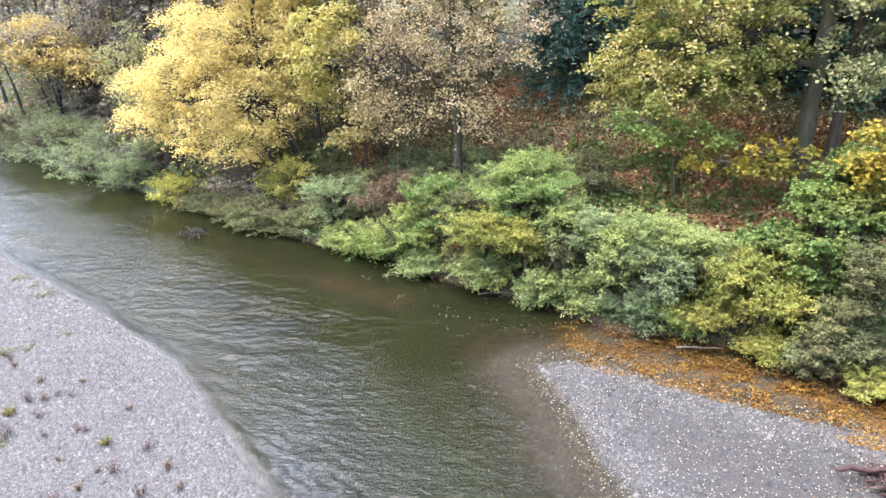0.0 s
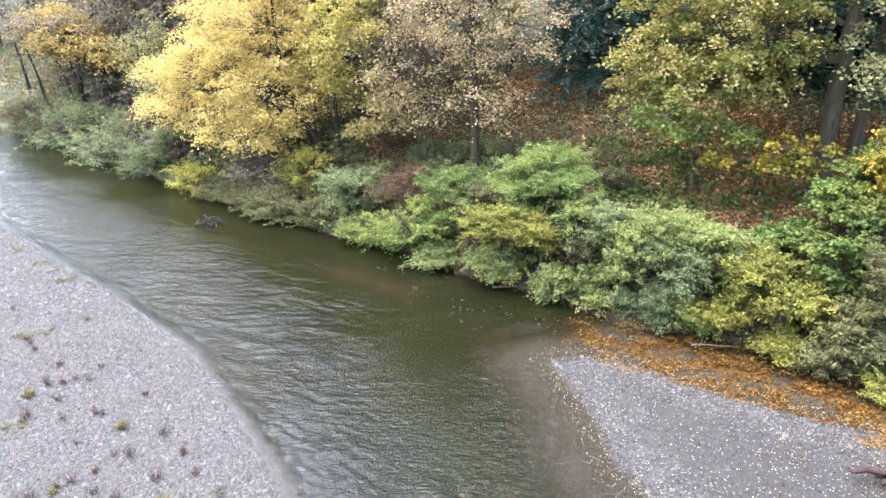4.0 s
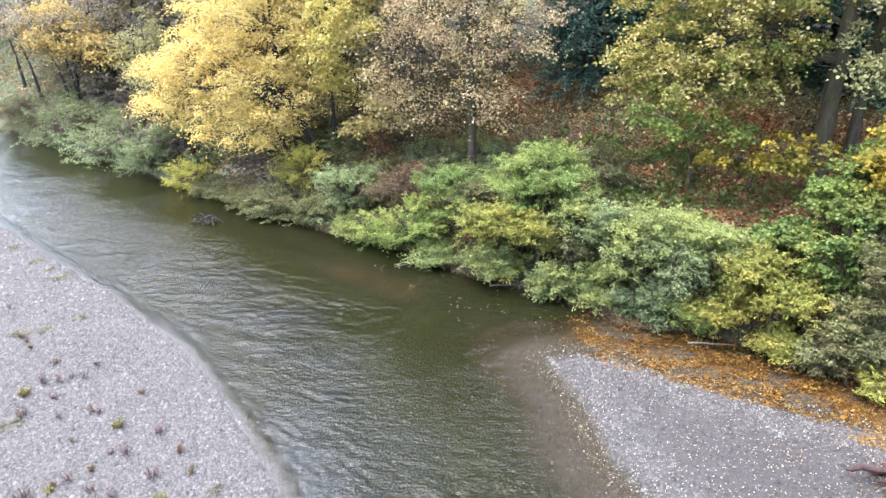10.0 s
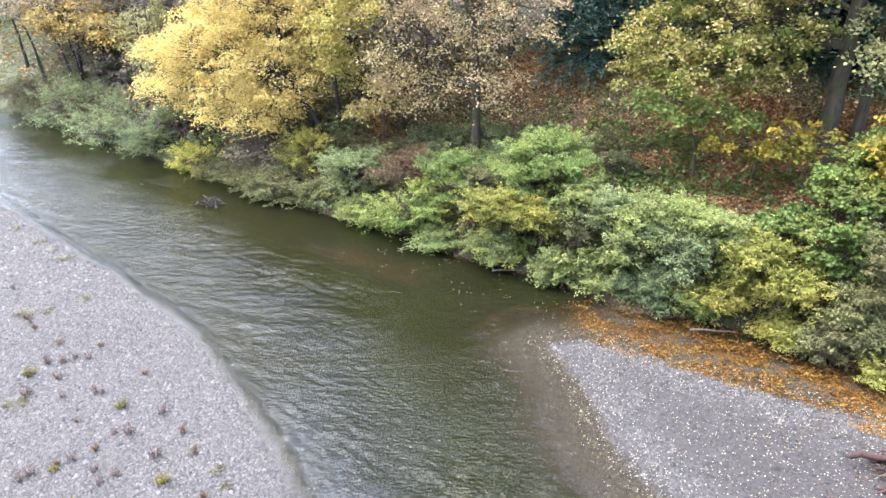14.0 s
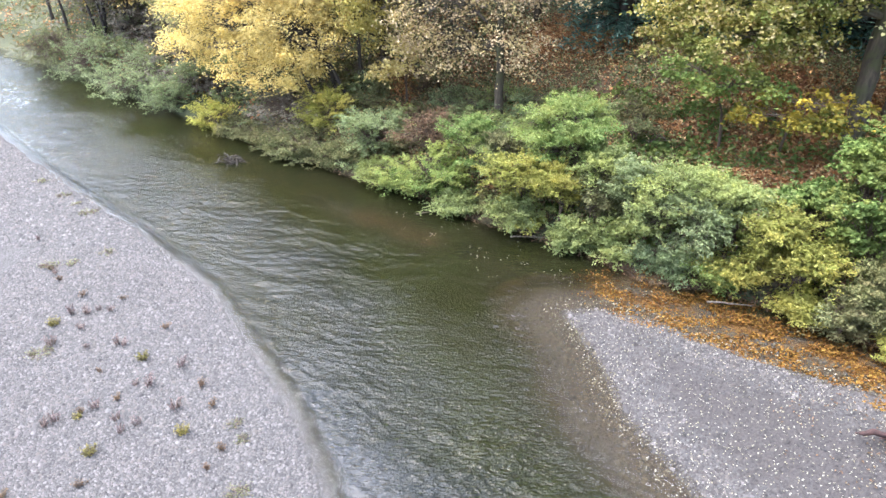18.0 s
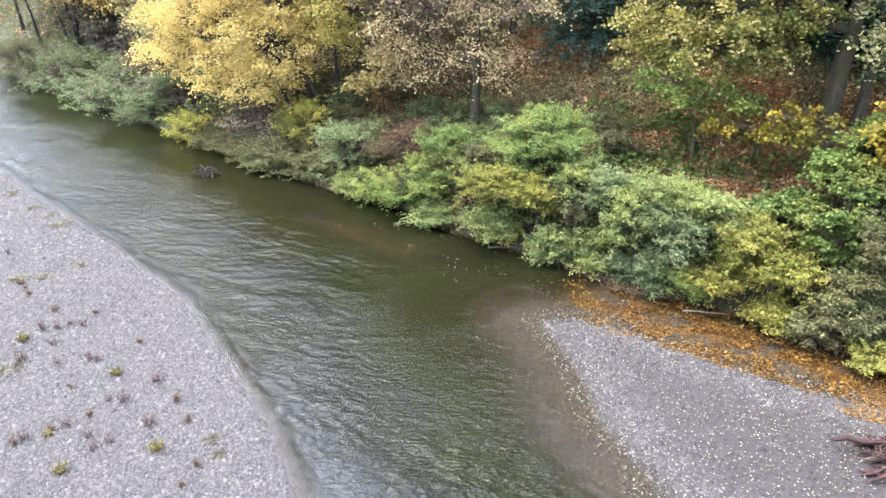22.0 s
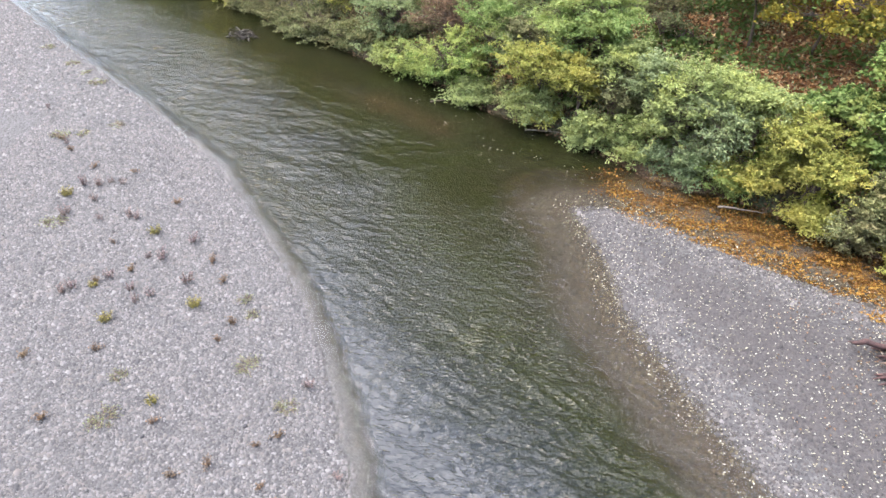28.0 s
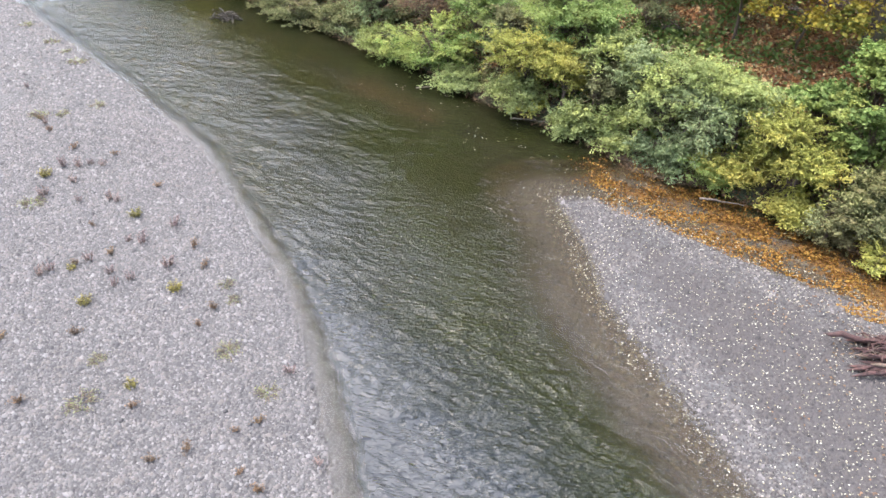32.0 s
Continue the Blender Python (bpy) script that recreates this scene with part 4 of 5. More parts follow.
# ---- shrubs along the water ----
KINDS = {
    "willow": ("willow_shrub", "grey-green willow shrub hanging over the water", WILLOW),
    "sage": ("willow_shrub", "pale sage-green willow shrub at the water's edge", SAGE),
    "fresh": ("willow_shrub", "fresh green willow shrub on the bank", FRESH),
    "lime": ("willow_shrub", "yellow-green willow shrub turning colour", LIME),
    "dull": ("bank_shrub", "dull dark green shrub on the bank", DULL),
    "russet": ("bank_shrub", "twiggy russet-brown shrub with withered leaves", RUSSET),
    "mauve": ("bank_shrub", "thin grey-mauve shrub with few leaves", MAUVE),
    "broad": ("bramble_shrub", "bright green broad-leaved bramble on the slope", BROAD),
}
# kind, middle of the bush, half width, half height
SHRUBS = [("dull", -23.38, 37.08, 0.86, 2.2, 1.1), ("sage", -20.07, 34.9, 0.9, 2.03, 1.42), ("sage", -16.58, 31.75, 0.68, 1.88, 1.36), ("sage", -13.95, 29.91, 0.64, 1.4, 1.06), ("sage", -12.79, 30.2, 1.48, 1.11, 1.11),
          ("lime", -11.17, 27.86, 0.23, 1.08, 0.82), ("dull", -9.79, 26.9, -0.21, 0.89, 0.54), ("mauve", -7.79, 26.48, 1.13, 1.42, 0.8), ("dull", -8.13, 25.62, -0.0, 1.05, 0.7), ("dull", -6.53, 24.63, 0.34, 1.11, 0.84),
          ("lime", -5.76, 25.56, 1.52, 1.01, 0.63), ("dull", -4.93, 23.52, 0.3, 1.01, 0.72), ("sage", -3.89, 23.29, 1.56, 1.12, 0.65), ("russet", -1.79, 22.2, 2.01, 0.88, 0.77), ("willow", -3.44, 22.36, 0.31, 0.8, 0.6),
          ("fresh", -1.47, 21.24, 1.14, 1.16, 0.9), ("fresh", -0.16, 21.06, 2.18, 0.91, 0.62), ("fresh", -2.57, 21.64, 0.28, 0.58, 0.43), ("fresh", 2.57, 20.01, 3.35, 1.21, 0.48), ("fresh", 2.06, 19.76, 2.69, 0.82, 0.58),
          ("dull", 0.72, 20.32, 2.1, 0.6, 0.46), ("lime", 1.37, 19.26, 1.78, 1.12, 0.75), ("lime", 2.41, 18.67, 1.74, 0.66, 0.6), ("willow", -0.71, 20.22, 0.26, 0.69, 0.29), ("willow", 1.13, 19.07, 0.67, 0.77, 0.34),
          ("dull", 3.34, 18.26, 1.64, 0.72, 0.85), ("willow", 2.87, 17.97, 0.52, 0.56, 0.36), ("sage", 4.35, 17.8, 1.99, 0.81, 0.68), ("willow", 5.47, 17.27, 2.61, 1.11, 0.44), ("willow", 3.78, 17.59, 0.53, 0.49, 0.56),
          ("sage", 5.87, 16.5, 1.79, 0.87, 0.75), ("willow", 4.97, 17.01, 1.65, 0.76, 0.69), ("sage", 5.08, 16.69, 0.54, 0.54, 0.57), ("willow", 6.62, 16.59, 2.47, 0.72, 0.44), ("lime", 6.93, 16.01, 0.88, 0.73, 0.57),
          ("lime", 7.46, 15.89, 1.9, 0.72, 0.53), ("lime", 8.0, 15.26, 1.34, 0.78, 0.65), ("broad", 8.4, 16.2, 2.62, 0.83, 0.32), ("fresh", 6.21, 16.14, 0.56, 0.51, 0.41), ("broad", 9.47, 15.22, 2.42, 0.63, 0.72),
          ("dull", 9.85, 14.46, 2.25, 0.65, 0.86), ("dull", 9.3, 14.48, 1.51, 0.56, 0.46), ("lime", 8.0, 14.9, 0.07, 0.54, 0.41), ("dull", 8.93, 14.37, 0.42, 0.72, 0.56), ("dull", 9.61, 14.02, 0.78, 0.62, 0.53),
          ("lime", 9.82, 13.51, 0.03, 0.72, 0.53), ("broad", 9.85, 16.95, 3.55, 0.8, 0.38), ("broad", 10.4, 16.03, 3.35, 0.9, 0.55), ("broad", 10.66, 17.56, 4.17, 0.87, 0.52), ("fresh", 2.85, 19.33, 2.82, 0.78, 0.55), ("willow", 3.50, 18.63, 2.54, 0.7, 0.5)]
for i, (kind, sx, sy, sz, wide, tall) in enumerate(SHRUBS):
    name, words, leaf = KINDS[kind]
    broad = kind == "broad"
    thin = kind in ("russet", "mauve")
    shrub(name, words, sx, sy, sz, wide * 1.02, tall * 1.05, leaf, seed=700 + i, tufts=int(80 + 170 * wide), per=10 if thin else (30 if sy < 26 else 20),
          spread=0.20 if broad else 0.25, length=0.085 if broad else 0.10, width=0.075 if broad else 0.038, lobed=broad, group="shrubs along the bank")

# low boughs that hang over the waterline between the larger shrubs
edge_rng = np.random.default_rng(66)
for i in range(16):
    along = 2.2 + i * 1.45
    deep = edge_rng.uniform(0.05, 0.4) + 0.8 * min(max((6 - along) / 3, 0), 1)
    sx, sy = ACROSS[0] * (BANK + deep) - along * ACROSS[1], ACROSS[1] * (BANK + deep) + along * ACROSS[0]
    kind = min(SHRUBS, key=lambda q: (q[1] - sx) ** 2 + (q[2] - sy) ** 2)[0]
    kind = "willow" if kind in ("broad", "russet", "mauve") else kind
    name, words, leaf = KINDS[kind]
    shrub(name, words, sx, sy, edge_rng.uniform(0.25, 0.45), edge_rng.uniform(0.4, 0.7), edge_rng.uniform(0.2, 0.32), leaf, seed=1200 + i, stems=4, tufts=50,
          per=24, length=0.12, width=0.042, group="shrubs along the bank")

# lower growth further up the slope
low_rng = np.random.default_rng(88)
for i in range(74):
    along, deep = low_rng.uniform(8, 40), low_rng.uniform(0.9, 5.0)
    sx, sy = ACROSS[0] * (BANK + deep) - along * ACROSS[1], ACROSS[1] * (BANK + deep) + along * ACROSS[0]
    kind = str(low_rng.choice(["dull", "russet", "willow", "sage", "dull"] if along < 20 else ["mauve", "dull", "sage", "mauve"]))
    name, words, leaf = KINDS[kind]
    wide = low_rng.uniform(0.5, 0.95) * (1.0 if along < 20 else 1.5)
    shrub(name, words.replace(" hanging over the water", " on the slope").replace(" at the water's edge", " on the slope"), sx, sy, height(sx, sy) + 0.25, wide, low_rng.uniform(0.3, 0.5) * (1.0 if along < 20 else 1.8), leaf, seed=900 + i,
          stems=5, tufts=60, per=10 if kind == "russet" else 20, length=0.12, width=0.05, foot=0.0, group="low shrubs on the slope")

# paler growth under the half-bare tree
for i in range(20):
    along, deep = low_rng.uniform(10.5, 19.5), low_rng.uniform(1.8, 5.2)
    sx, sy = ACROSS[0] * (BANK + deep) - along * ACROSS[1], ACROSS[1] * (BANK + deep) + along * ACROSS[0]
    name, words, leaf = KINDS[("sage", "willow", "dull")[i % 3]]
    shrub(name, words.replace(" hanging over the water", " on the slope").replace(" at the water's edge", " on the slope"), sx, sy, height(sx, sy) + 0.3, low_rng.uniform(0.55, 0.9),
          low_rng.uniform(0.3, 0.45), leaf, seed=1400 + i, stems=5, tufts=60, per=18, foot=0.0, group="low shrubs on the slope")

# grey brush between the leaning stems at the bend
for i in range(30):
    along, deep = low_rng.uniform(25, 44), low_rng.uniform(3.5, 9.0)
    sx, sy = ACROSS[0] * (BANK + deep) - along * ACROSS[1], ACROSS[1] * (BANK + deep) + along * ACROSS[0]
    name, words, leaf = KINDS["mauve" if i % 3 else "dull"]
    shrub(name, words, sx, sy, height(sx, sy) + 0.6, low_rng.uniform(1.2, 1.8), low_rng.uniform(0.7, 1.1), leaf, seed=1500 + i, stems=5, tufts=62, per=14, spread=0.4,
          length=0.17, width=0.08, foot=0.0, group="low shrubs on the slope")

# ---- ground plants and fallen leaves on the slope ----
rng = np.random.default_rng(9)


def on_slope(x, y):
    t = inward(x, y)
    return (t > 0.6) & (t < 14)


lx, ly = scatter(150000, -32, 16, 12, 52, rng, on_slope)
keep = rng.uniform(0, 1, len(lx)) < np.clip(litter_cover(lx, ly) * (0.9 + 0.5 * waves(lx, ly, 2.5, 21, 3)), 0.06, 1)
tagged(new("fallen_leaves", mesh_from("fallen_leaves", *lying(lx[keep], ly[keep], rng, 0.16, 0.13, True, 0.03, 0.45), LITTER)),
       "rusty fallen maple leaves covering the slope", "fallen leaves", kind="stuff")

lx, ly = scatter(110000, -5, 14, 16, 32, rng, on_slope)
keep = rng.uniform(0, 1, len(lx)) < np.clip(litter_cover(lx, ly) * (0.9 + 0.6 * waves(lx, ly, 1.2, 23, 3)), 0.05, 1)
tagged(new("fallen_leaves", mesh_from("fallen_leaves", *lying(lx[keep], ly[keep], rng, 0.10, 0.085, False, 0.05, 0.5), LITTER)),
       "small rusty and orange fallen leaves on the slope", "fallen leaves", kind="stuff")
fx, fy = scatter(60000, -10, 13, 9, 30, rng, lambda x, y: (inward(x, y) > -0.25) & (inward(x, y) < 1.3))
tagged(new("fallen_leaves", mesh_from("fallen_leaves", *lying(fx, fy, rng, 0.09, 0.07, False, 0.06, 0.6), RUSSET)),
       "brown withered leaves along the foot of the bank", "fallen leaves", kind="stuff")

ux, uy = scatter(180000, -36, 16, 12, 56, rng, on_slope)
keep = rng.uniform(0, 1, len(ux)) < np.clip(0.75 + 0.6 * waves(ux, uy, 3.0, 33, 2) - 0.85 * litter_cover(ux, uy), 0.05, 1)
ux, uy = ux[keep], uy[keep]
uz = land(ux, uy)[0] + 0.05 + 0.4 * rng.uniform(0, 1, len(ux)) ** 2 * (0.5 + 0.5 * waves(ux, uy, 1.1, 61, 2))
tagged(new("ground_plants", mesh_from("ground_plants", *leaves(np.stack([ux, uy, uz], 1), rng, 0.13, 0.09, 0.6), DULL)),
       "low dull green brambles covering the slope", "undergrowth", kind="stuff")

ux, uy = scatter(230000, -9, 14, 14, 33, rng, on_slope)
keep = rng.uniform(0, 1, len(ux)) < np.clip(0.7 + 0.5 * waves(ux, uy, 2.0, 35, 3) - 0.6 * litter_cover(ux, uy), 0.1, 1)
ux, uy = ux[keep], uy[keep]
uz = land(ux, uy)[0] + 0.04 + 0.35 * rng.uniform(0, 1, len(ux)) ** 2 * (0.6 + 0.5 * waves(ux, uy, 0.8, 62, 2))
third = len(ux) * 2 // 5
for words, leaf, pick in (("low grey-green bramble leaves on the slope", SAGE, slice(0, third)), ("withered tan leaves and bracken on the slope", RUSSET, slice(third, 2 * third)),
                          ("pale dry leaves caught in the brambles", TAN, slice(2 * third, None))):
    tagged(new("ground_plants", mesh_from("ground_plants", *leaves(np.stack([ux, uy, uz], 1)[pick], rng, 0.10, 0.065, 0.6), leaf)), words, "undergrowth", kind="stuff")

ix, iy = scatter(85000, 2, 15, 12, 25, rng, lambda x, y: (inward(x, y) > 0.7) & (inward(x, y) < 6.5))
keep = rng.uniform(0, 1, len(ix)) < np.clip(0.55 + 0.9 * waves(ix, iy, 1.7, 37, 3), 0, 1) * np.clip(1.25 - litter_cover(ix, iy), 0.15, 1)
ix, iy = ix[keep], iy[keep]
iz = land(ix, iy)[0] + 0.06 + 0.4 * rng.uniform(0, 1, len(ix)) ** 1.5 * np.clip(0.6 + 0.7 * waves(ix, iy, 0.9, 63, 2), 0.1, 1.2)
tagged(new("ground_plants", mesh_from("ground_plants", *leaves(np.stack([ix, iy, iz], 1), rng, 0.14, 0.12, 0.5, True), BROAD)),
       "bright green ivy and brambles trailing over the slope", "undergrowth", kind="stuff")

vx, vy = scatter(60000, 1, 10, 15, 24, rng, lambda x, y: (inward(x, y) > 0.8) & (inward(x, y) < 3.6))
keep = rng.uniform(0, 1, len(vx)) < np.clip(0.6 + 0.7 * waves(vx, vy, 1.3, 47, 3), 0, 1)
vx, vy = vx[keep], vy[keep]
vz = land(vx, vy)[0] + 0.06 + 0.3 * rng.uniform(0, 1, len(vx)) ** 1.5 * np.clip(0.6 + 0.7 * waves(vx, vy, 0.7, 64, 2), 0.1, 1.2)
tagged(new("ground_plants", mesh_from("ground_plants", *leaves(np.stack([vx, vy, vz], 1), rng, 0.10, 0.05, 0.5), WILLOW)),
       "pale green trailing growth behind the willows", "undergrowth", kind="stuff")

# ---- gravel ----
def on_left(x, y):
    return (-side_of(LEFT_EDGE, x, y) > -0.08) & (inward(x, y) < -2)


def on_bar(x, y):
    return (bar_side(x, y) > -0.15) & (inward(x, y) < -0.2)


for words, where, box, n, rock, most in (("pale grey rounded river gravel beside the water", on_left, (-12, -0.6, 4.5, 16), 135000, M_STONE, 0.037),
                                         ("pale grey river gravel thinning out upstream", on_left, (-22, -7, 16, 27), 30000, M_STONE, 0.055),
                                         ("pale wet-edged gravel along the rim of the bar", lambda x, y: on_bar(x, y) & (bar_side(x, y) < 0.9 + 0.5 * waves(x, y, 2.0, 91, 2)), (1.5, 10, 4.5, 15.5), 46000, M_RIM, 0.044),
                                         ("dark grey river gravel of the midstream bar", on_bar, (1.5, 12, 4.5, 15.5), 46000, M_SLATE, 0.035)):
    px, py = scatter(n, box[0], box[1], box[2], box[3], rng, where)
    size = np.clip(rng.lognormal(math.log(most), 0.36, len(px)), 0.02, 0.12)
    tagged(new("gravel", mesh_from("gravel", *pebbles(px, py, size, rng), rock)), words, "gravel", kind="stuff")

px, py = scatter(26000, 0.3, 9, 4.5, 15.5, rng, lambda x, y: (bar_side(x, y) < -0.05) & (bar_side(x, y) > -1.3) & (inward(x, y) < -1.5))
size = np.clip(rng.lognormal(math.log(0.045), 0.4, len(px)), 0.025, 0.16)
tagged(new("gravel", mesh_from("gravel", *pebbles(px, py, size, rng), M_MUDSTONE)), "algae-brown stones under shallow water round the bar", "gravel", kind="stuff")

# bleached leaves on the bar, amber leaves in the still inlet behind it
bx, by = scatter(8000, 1, 12, 4.5, 15.5, rng, lambda x, y: (bar_side(x, y) > -0.6) & (inward(x, y) < -0.3))
tagged(new("bleached_leaves", mesh_from("bleached_leaves", *lying(bx, by, rng, 0.038, 0.031, False, 0.035, 0.35), BLEACHED)),
       "small bleached fallen leaves strewn over the gravel bar", "fallen leaves", kind="stuff")
rx, ry = scatter(5200, 5.5, 11.5, 5.0, 12.0, rng, lambda x, y: (bar_side(x, y) > 0.3) & (rng.uniform(0, 1, len(x)) < np.clip((x - 5.5) / 5, 0, 1) * np.clip(0.35 + 0.8 * waves(x, y, 1.4, 95, 2), 0, 1)))
tagged(new("fallen_leaves", mesh_from("fallen_leaves", *lying(rx, ry, rng, 0.055, 0.045, False, 0.03, 0.35), RUSSET)),
       "red-brown leaves strewn over the gravel beside the driftwood", "fallen leaves", kind="stuff")
ax, ay = scatter(110000, 2.2, 13, 9, 17, rng, lambda x, y: (bar_side(x, y) < 0.5) & (inward(x, y) > -2.6) & (inward(x, y) < 0.25) & (x > 2.6))
keep = rng.uniform(0, 1, len(ax)) < np.clip(0.40 + 0.7 * waves(ax, ay, 1.3, 71, 3), 0.03, 1) * np.clip((ax - 2.4) / 2.5, 0, 1)
ax, ay = ax[keep], ay[keep]
tagged(new("amber_leaves", mesh_from("amber_leaves", *lying(ax, ay, rng, 0.06, 0.05, False, 0.012, 0.3, rng.uniform(0, 1, len(ax)) < 0.75), AMBER)),
       "amber and orange leaves afloat in the still inlet", "fallen leaves", kind="stuff")

dx, dy = scatter(2600, -4, 6, 13.5, 20, rng, lambda x, y: (inward(x, y) < -0.3) & (inward(x, y) > -2.8) & (bar_side(x, y) < -0.1) & (rng.uniform(0, 1, len(x)) < np.clip(0.1 + 0.5 * waves(x, y, 1.5, 97, 2), 0.02, 1)))
tagged(new("bleached_leaves", mesh_from("bleached_leaves", *lying(dx, dy, rng, 0.036, 0.03, False, 0.012, 0.2), BLEACHED)),
       "pale leaves drifting on the slow water by the bank", "fallen leaves", kind="stuff")

# ---- small plants on the gravel ----
def tuft(name, words, leaf, wide, tall, count, seed, dense=5, blade=0.045, wood=None):
    """A small weed: stalks that fan up from one foot, with small leaves along them."""
    r = np.random.default_rng(seed)
    root = tagged(new(name), words, "plant", "small plants on the gravel")
    stalks, tips = [], []
    for _ in range(count):
        a, out = r.uniform(0, 6.28), wide * r.uniform(0.05, 1) ** 0.7
        tip = np.array([math.cos(a) * out, math.sin(a) * out, tall * r.uniform(0.5, 1.1)])
        line = bend(tip * np.array([0.45, 0.45, 0]), tip, r, 0.06, 4, 0.12)
        stalks.append(tube(line, [0.008, 0.007, 0.006, 0.003], 4))
        tips.append(line[1:].repeat(dense, 0) + r.normal(0, 0.018, (3 * dense, 3)))
    tagged(part("stalkwork", *joined(stalks), wood or M_TWIG, root), kind="stuff")
    part("foliage", *leaves(np.concatenate(tips), r, blade, blade * 0.4, 0.9), leaf, root)
    return root


TUFTS = {"plum": tuft("gravel_plant", "withered plum-brown weed growing in the gravel", HEATHER, 0.14, 0.24, 10, 1, 4, 0.04),
         "mustard": tuft("gravel_plant", "yellow-green weed growing in the gravel", MUSTARD, 0.17, 0.14, 20, 2, 5, 0.042),
         "grey": tuft("gravel_plant", "thin grey-brown weed growing in the gravel", RUSSET, 0.14, 0.11, 9, 3, 4, 0.035),
         "green": tuft("gravel_plant", "sparse patch of low grey-green grass in the gravel", WILLOW, 0.34, 0.025, 60, 4, 2, 0.026)}
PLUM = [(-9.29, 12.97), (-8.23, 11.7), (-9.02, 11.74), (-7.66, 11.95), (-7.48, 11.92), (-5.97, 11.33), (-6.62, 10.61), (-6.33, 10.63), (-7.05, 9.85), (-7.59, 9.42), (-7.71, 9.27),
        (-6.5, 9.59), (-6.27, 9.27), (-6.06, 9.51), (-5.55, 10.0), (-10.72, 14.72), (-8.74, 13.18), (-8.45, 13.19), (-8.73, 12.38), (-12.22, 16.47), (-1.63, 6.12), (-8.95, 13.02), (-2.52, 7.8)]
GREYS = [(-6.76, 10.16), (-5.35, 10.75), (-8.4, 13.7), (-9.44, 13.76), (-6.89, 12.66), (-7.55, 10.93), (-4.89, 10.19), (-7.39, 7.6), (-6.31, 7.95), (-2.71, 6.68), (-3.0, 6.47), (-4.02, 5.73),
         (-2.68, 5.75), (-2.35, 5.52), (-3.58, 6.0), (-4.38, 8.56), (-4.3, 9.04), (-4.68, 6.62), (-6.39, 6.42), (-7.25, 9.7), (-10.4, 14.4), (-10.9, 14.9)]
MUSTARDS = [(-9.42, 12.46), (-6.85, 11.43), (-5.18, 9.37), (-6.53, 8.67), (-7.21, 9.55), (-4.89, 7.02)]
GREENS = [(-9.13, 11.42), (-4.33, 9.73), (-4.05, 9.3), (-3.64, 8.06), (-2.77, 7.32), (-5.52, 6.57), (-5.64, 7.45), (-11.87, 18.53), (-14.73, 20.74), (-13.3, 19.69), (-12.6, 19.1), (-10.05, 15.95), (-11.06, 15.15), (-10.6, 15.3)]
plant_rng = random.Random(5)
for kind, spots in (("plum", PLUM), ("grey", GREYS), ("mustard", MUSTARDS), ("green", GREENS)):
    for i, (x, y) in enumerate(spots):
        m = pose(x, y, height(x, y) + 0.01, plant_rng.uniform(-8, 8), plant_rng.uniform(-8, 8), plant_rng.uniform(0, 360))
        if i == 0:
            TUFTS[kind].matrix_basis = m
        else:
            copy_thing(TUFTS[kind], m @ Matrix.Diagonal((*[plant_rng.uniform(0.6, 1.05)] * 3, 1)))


# ---- driftwood ----
def stick(name, words, a, b, thick, mat, seed, forks=2):
    r = np.random.default_rng(seed)
    base = np.array(a, float)
    root = tagged(new(name), words, "driftwood")
    root.location = a
    line = bend((0, 0, 0), np.array(b, float) - base, r, 0.02, 9, 0.035)
    part("stem", *tube(line, np.linspace(thick, thick * 0.35, 9), 7), mat, root)
    for _ in range(forks):
        q = line[r.integers(3, 8)]
        d = unit(line[-1] - line[0]) * 0.4 + r.normal(0, 0.3, 3)
        d[2] = abs(d[2])
        part("fork", *tube(bend(q, q + d * r.uniform(0.5, 1.2), r, 0.05, 5, 0.12), np.linspace(thick * 0.45, 0.006, 5), 5), mat, root)
    return root


stick("fallen_branch", "pale fallen branch lying in the leafy inlet", (6.0, 15.44, 0.03), (7.1, 15.34, 0.05), 0.034, M_DRIFT, 1, 0)
stick("fallen_branch", "bleached stick reaching out of the water", (1.05, 18.6, 0.02), (2.25, 18.5, 0.10), 0.028, M_DRIFT, 2, 1)
stick("fallen_branch", "bleached stick lying in the shallows", (-1.92, 19.88, 0.01), (-1.1, 20.27, 0.05), 0.022, M_DRIFT, 3, 0)
stick("fallen_branch", "grey dead branch under the willow shrubs", (4.2, 17.2, 0.22), (5.2, 16.55, 0.06), 0.05, M_DRIFT, 4, 4)


def drift_pile(words, x, y, wide, tall, count, thick, mat, seed, z=None):
    r = np.random.default_rng(seed)
    z = height(x, y) if z is None else z
    root = tagged(new("driftwood_pile"), words, "driftwood")
    root.location = (x, y, z)
    for i in range(count):
        a = r.uniform(0, 6.28)
        mid = np.array([r.normal(0, wide * 0.3), r.normal(0, wide * 0.3), tall * r.uniform(0.02, 0.8)])
        d = np.array([math.cos(a), math.sin(a), r.normal(0, 0.22)]) * wide * r.uniform(0.35, 0.9)
        lo, hi = mid - d / 2, mid + d / 2
        lo[2], hi[2] = max(lo[2], 0.02), max(hi[2], 0.02)
        t = thick * r.uniform(0.4, 1.4)
        part("branch", *tube(bend(lo, hi, r, 0.05, 7, 0.12), np.linspace(t, t * 0.4, 7), 6), mat, root)
    return root


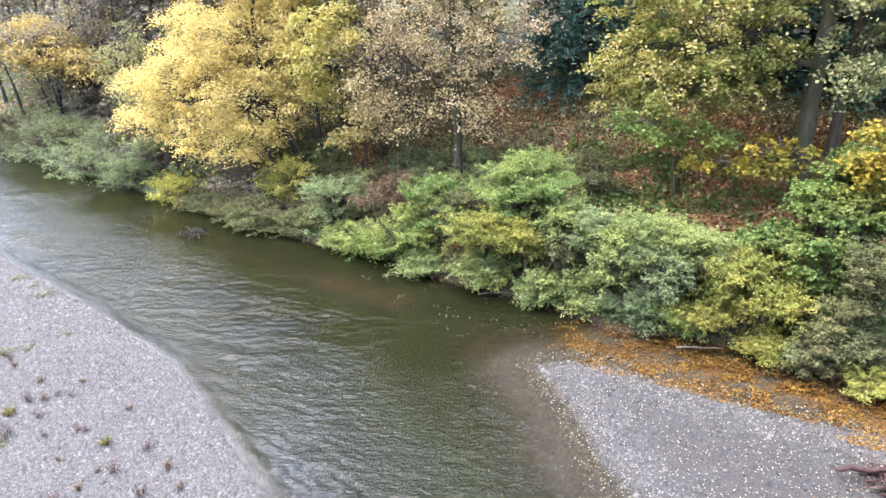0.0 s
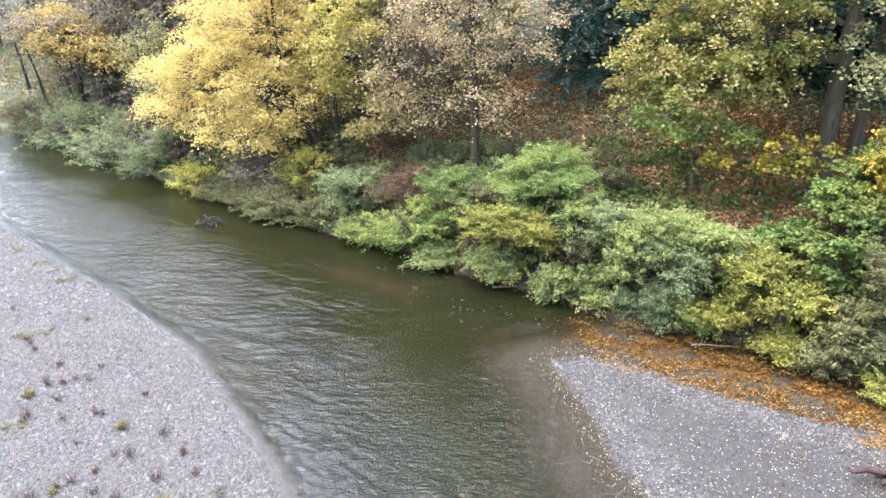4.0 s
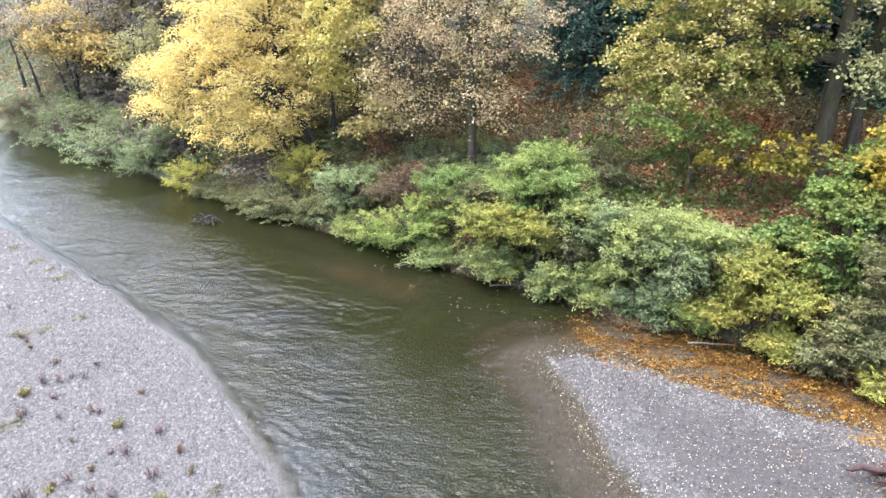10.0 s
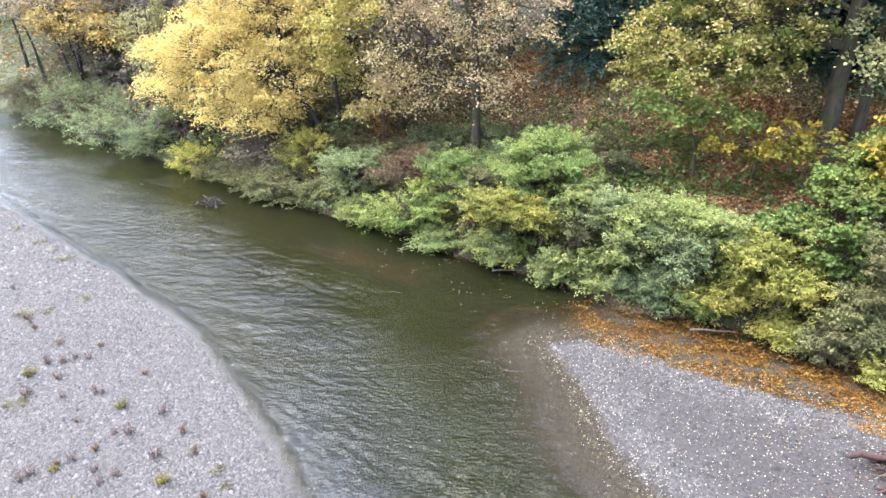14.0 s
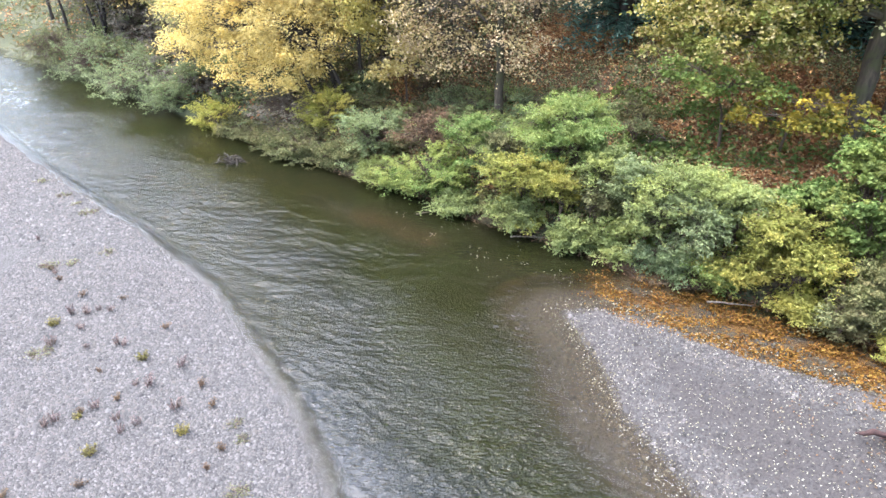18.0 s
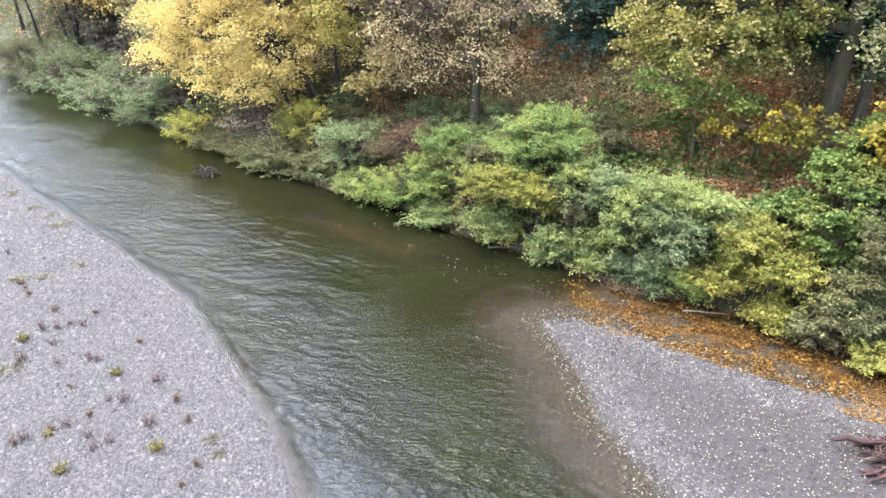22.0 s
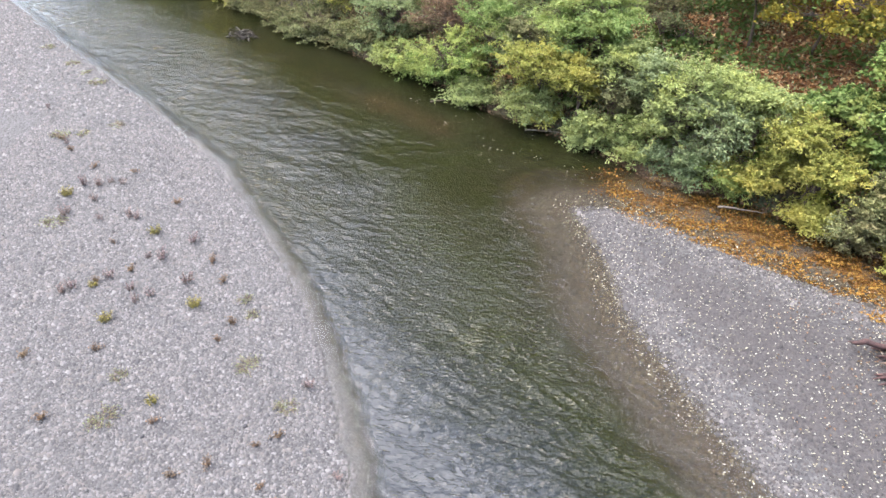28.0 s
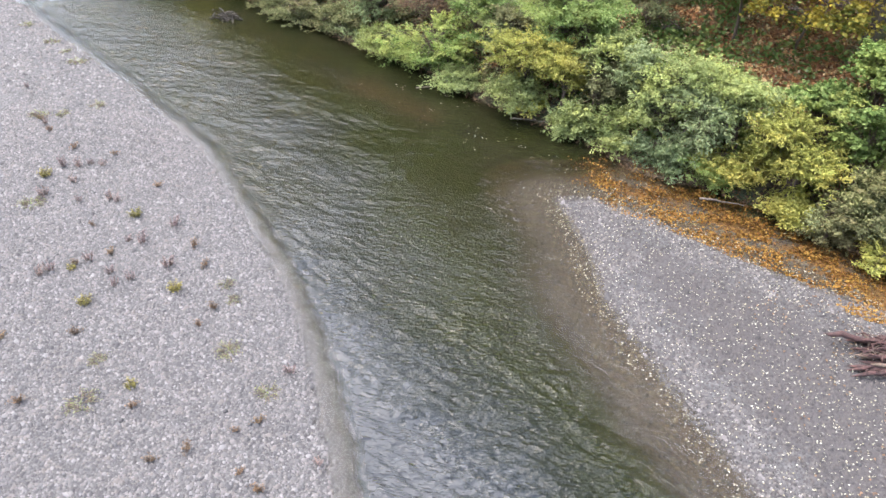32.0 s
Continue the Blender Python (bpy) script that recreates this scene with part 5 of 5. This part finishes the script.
heap = tagged(new("driftwood_pile"), "heap of wet red-brown logs and branches on the gravel", "driftwood")
heap.location = (8.5, 10.15, height(8.5, 10.15))
heap_rng = np.random.default_rng(16)
for i in range(96):
    big = i < 16
    turn = heap_rng.normal(radians(2), 0.16 if big else 0.7)
    half = heap_rng.uniform(0.55, 0.85) if big else heap_rng.uniform(0.15, 0.5)
    mid = np.array([heap_rng.normal(0.12, 0.28), heap_rng.uniform(-0.55, 0.5), 0.0])
    mid[2] = 0.04 + (0.42 - 0.6 * abs(mid[1])) * heap_rng.uniform(0.0, 1.0)
    d = np.array([math.cos(turn), math.sin(turn), heap_rng.normal(0, 0.12)]) * half
    lo, hi = mid - d, mid + d
    lo[2], hi[2] = max(lo[2], 0.03), max(hi[2], 0.03)
    thick = heap_rng.uniform(0.028, 0.06) if big else heap_rng.uniform(0.007, 0.02)
    girth = thick * np.array([0.12, 0.75, 1.0, 0.95, 0.9, 0.8, 0.7, 0.55, 0.1]) * heap_rng.uniform(0.85, 1.15, 9)
    part("log" if big else "branch", *tube(bend(lo, hi, heap_rng, 0.02, 9, 0.045 if big else 0.14), girth, 8 if big else 5), M_REDWOOD if i % 4 else M_TWIG, heap)
drift_pile("dark snag of branches caught in the current", -9.2, 23.7, 0.62, 0.26, 40, 0.028, M_DARKBARK, 7, -0.04)


# ---- larger cobbles lying in the gravel ----
stone_rng = np.random.default_rng(31)
STONE_MESHES = []
for i in range(7):
    v, f = icosphere()
    v = v * (1 + stone_rng.normal(0, 0.09, (12, 1))) * np.array([0.62, 0.5, 0.34]) * stone_rng.uniform(0.85, 1.15, 3)
    STONE_MESHES.append(mesh_from("stone", v, f, M_STONE))
sx, sy = scatter(1400, -11, 9, 5, 15, stone_rng, lambda x, y: (on_left(x, y) | (bar_side(x, y) > 0)) & (inward(x, y) < -0.6))
for x, y in list(zip(sx, sy))[:290]:
    size = stone_rng.uniform(0.045, 0.075)
    ob = new("stone", STONE_MESHES[int(stone_rng.integers(0, 7))])
    ob.parent = ground
    ob.matrix_basis = pose(x, y, height(x, y) + size * 0.12, stone_rng.uniform(-12, 12), stone_rng.uniform(-12, 12), stone_rng.uniform(0, 360)) @ Matrix.Diagonal((size, size, size, 1))
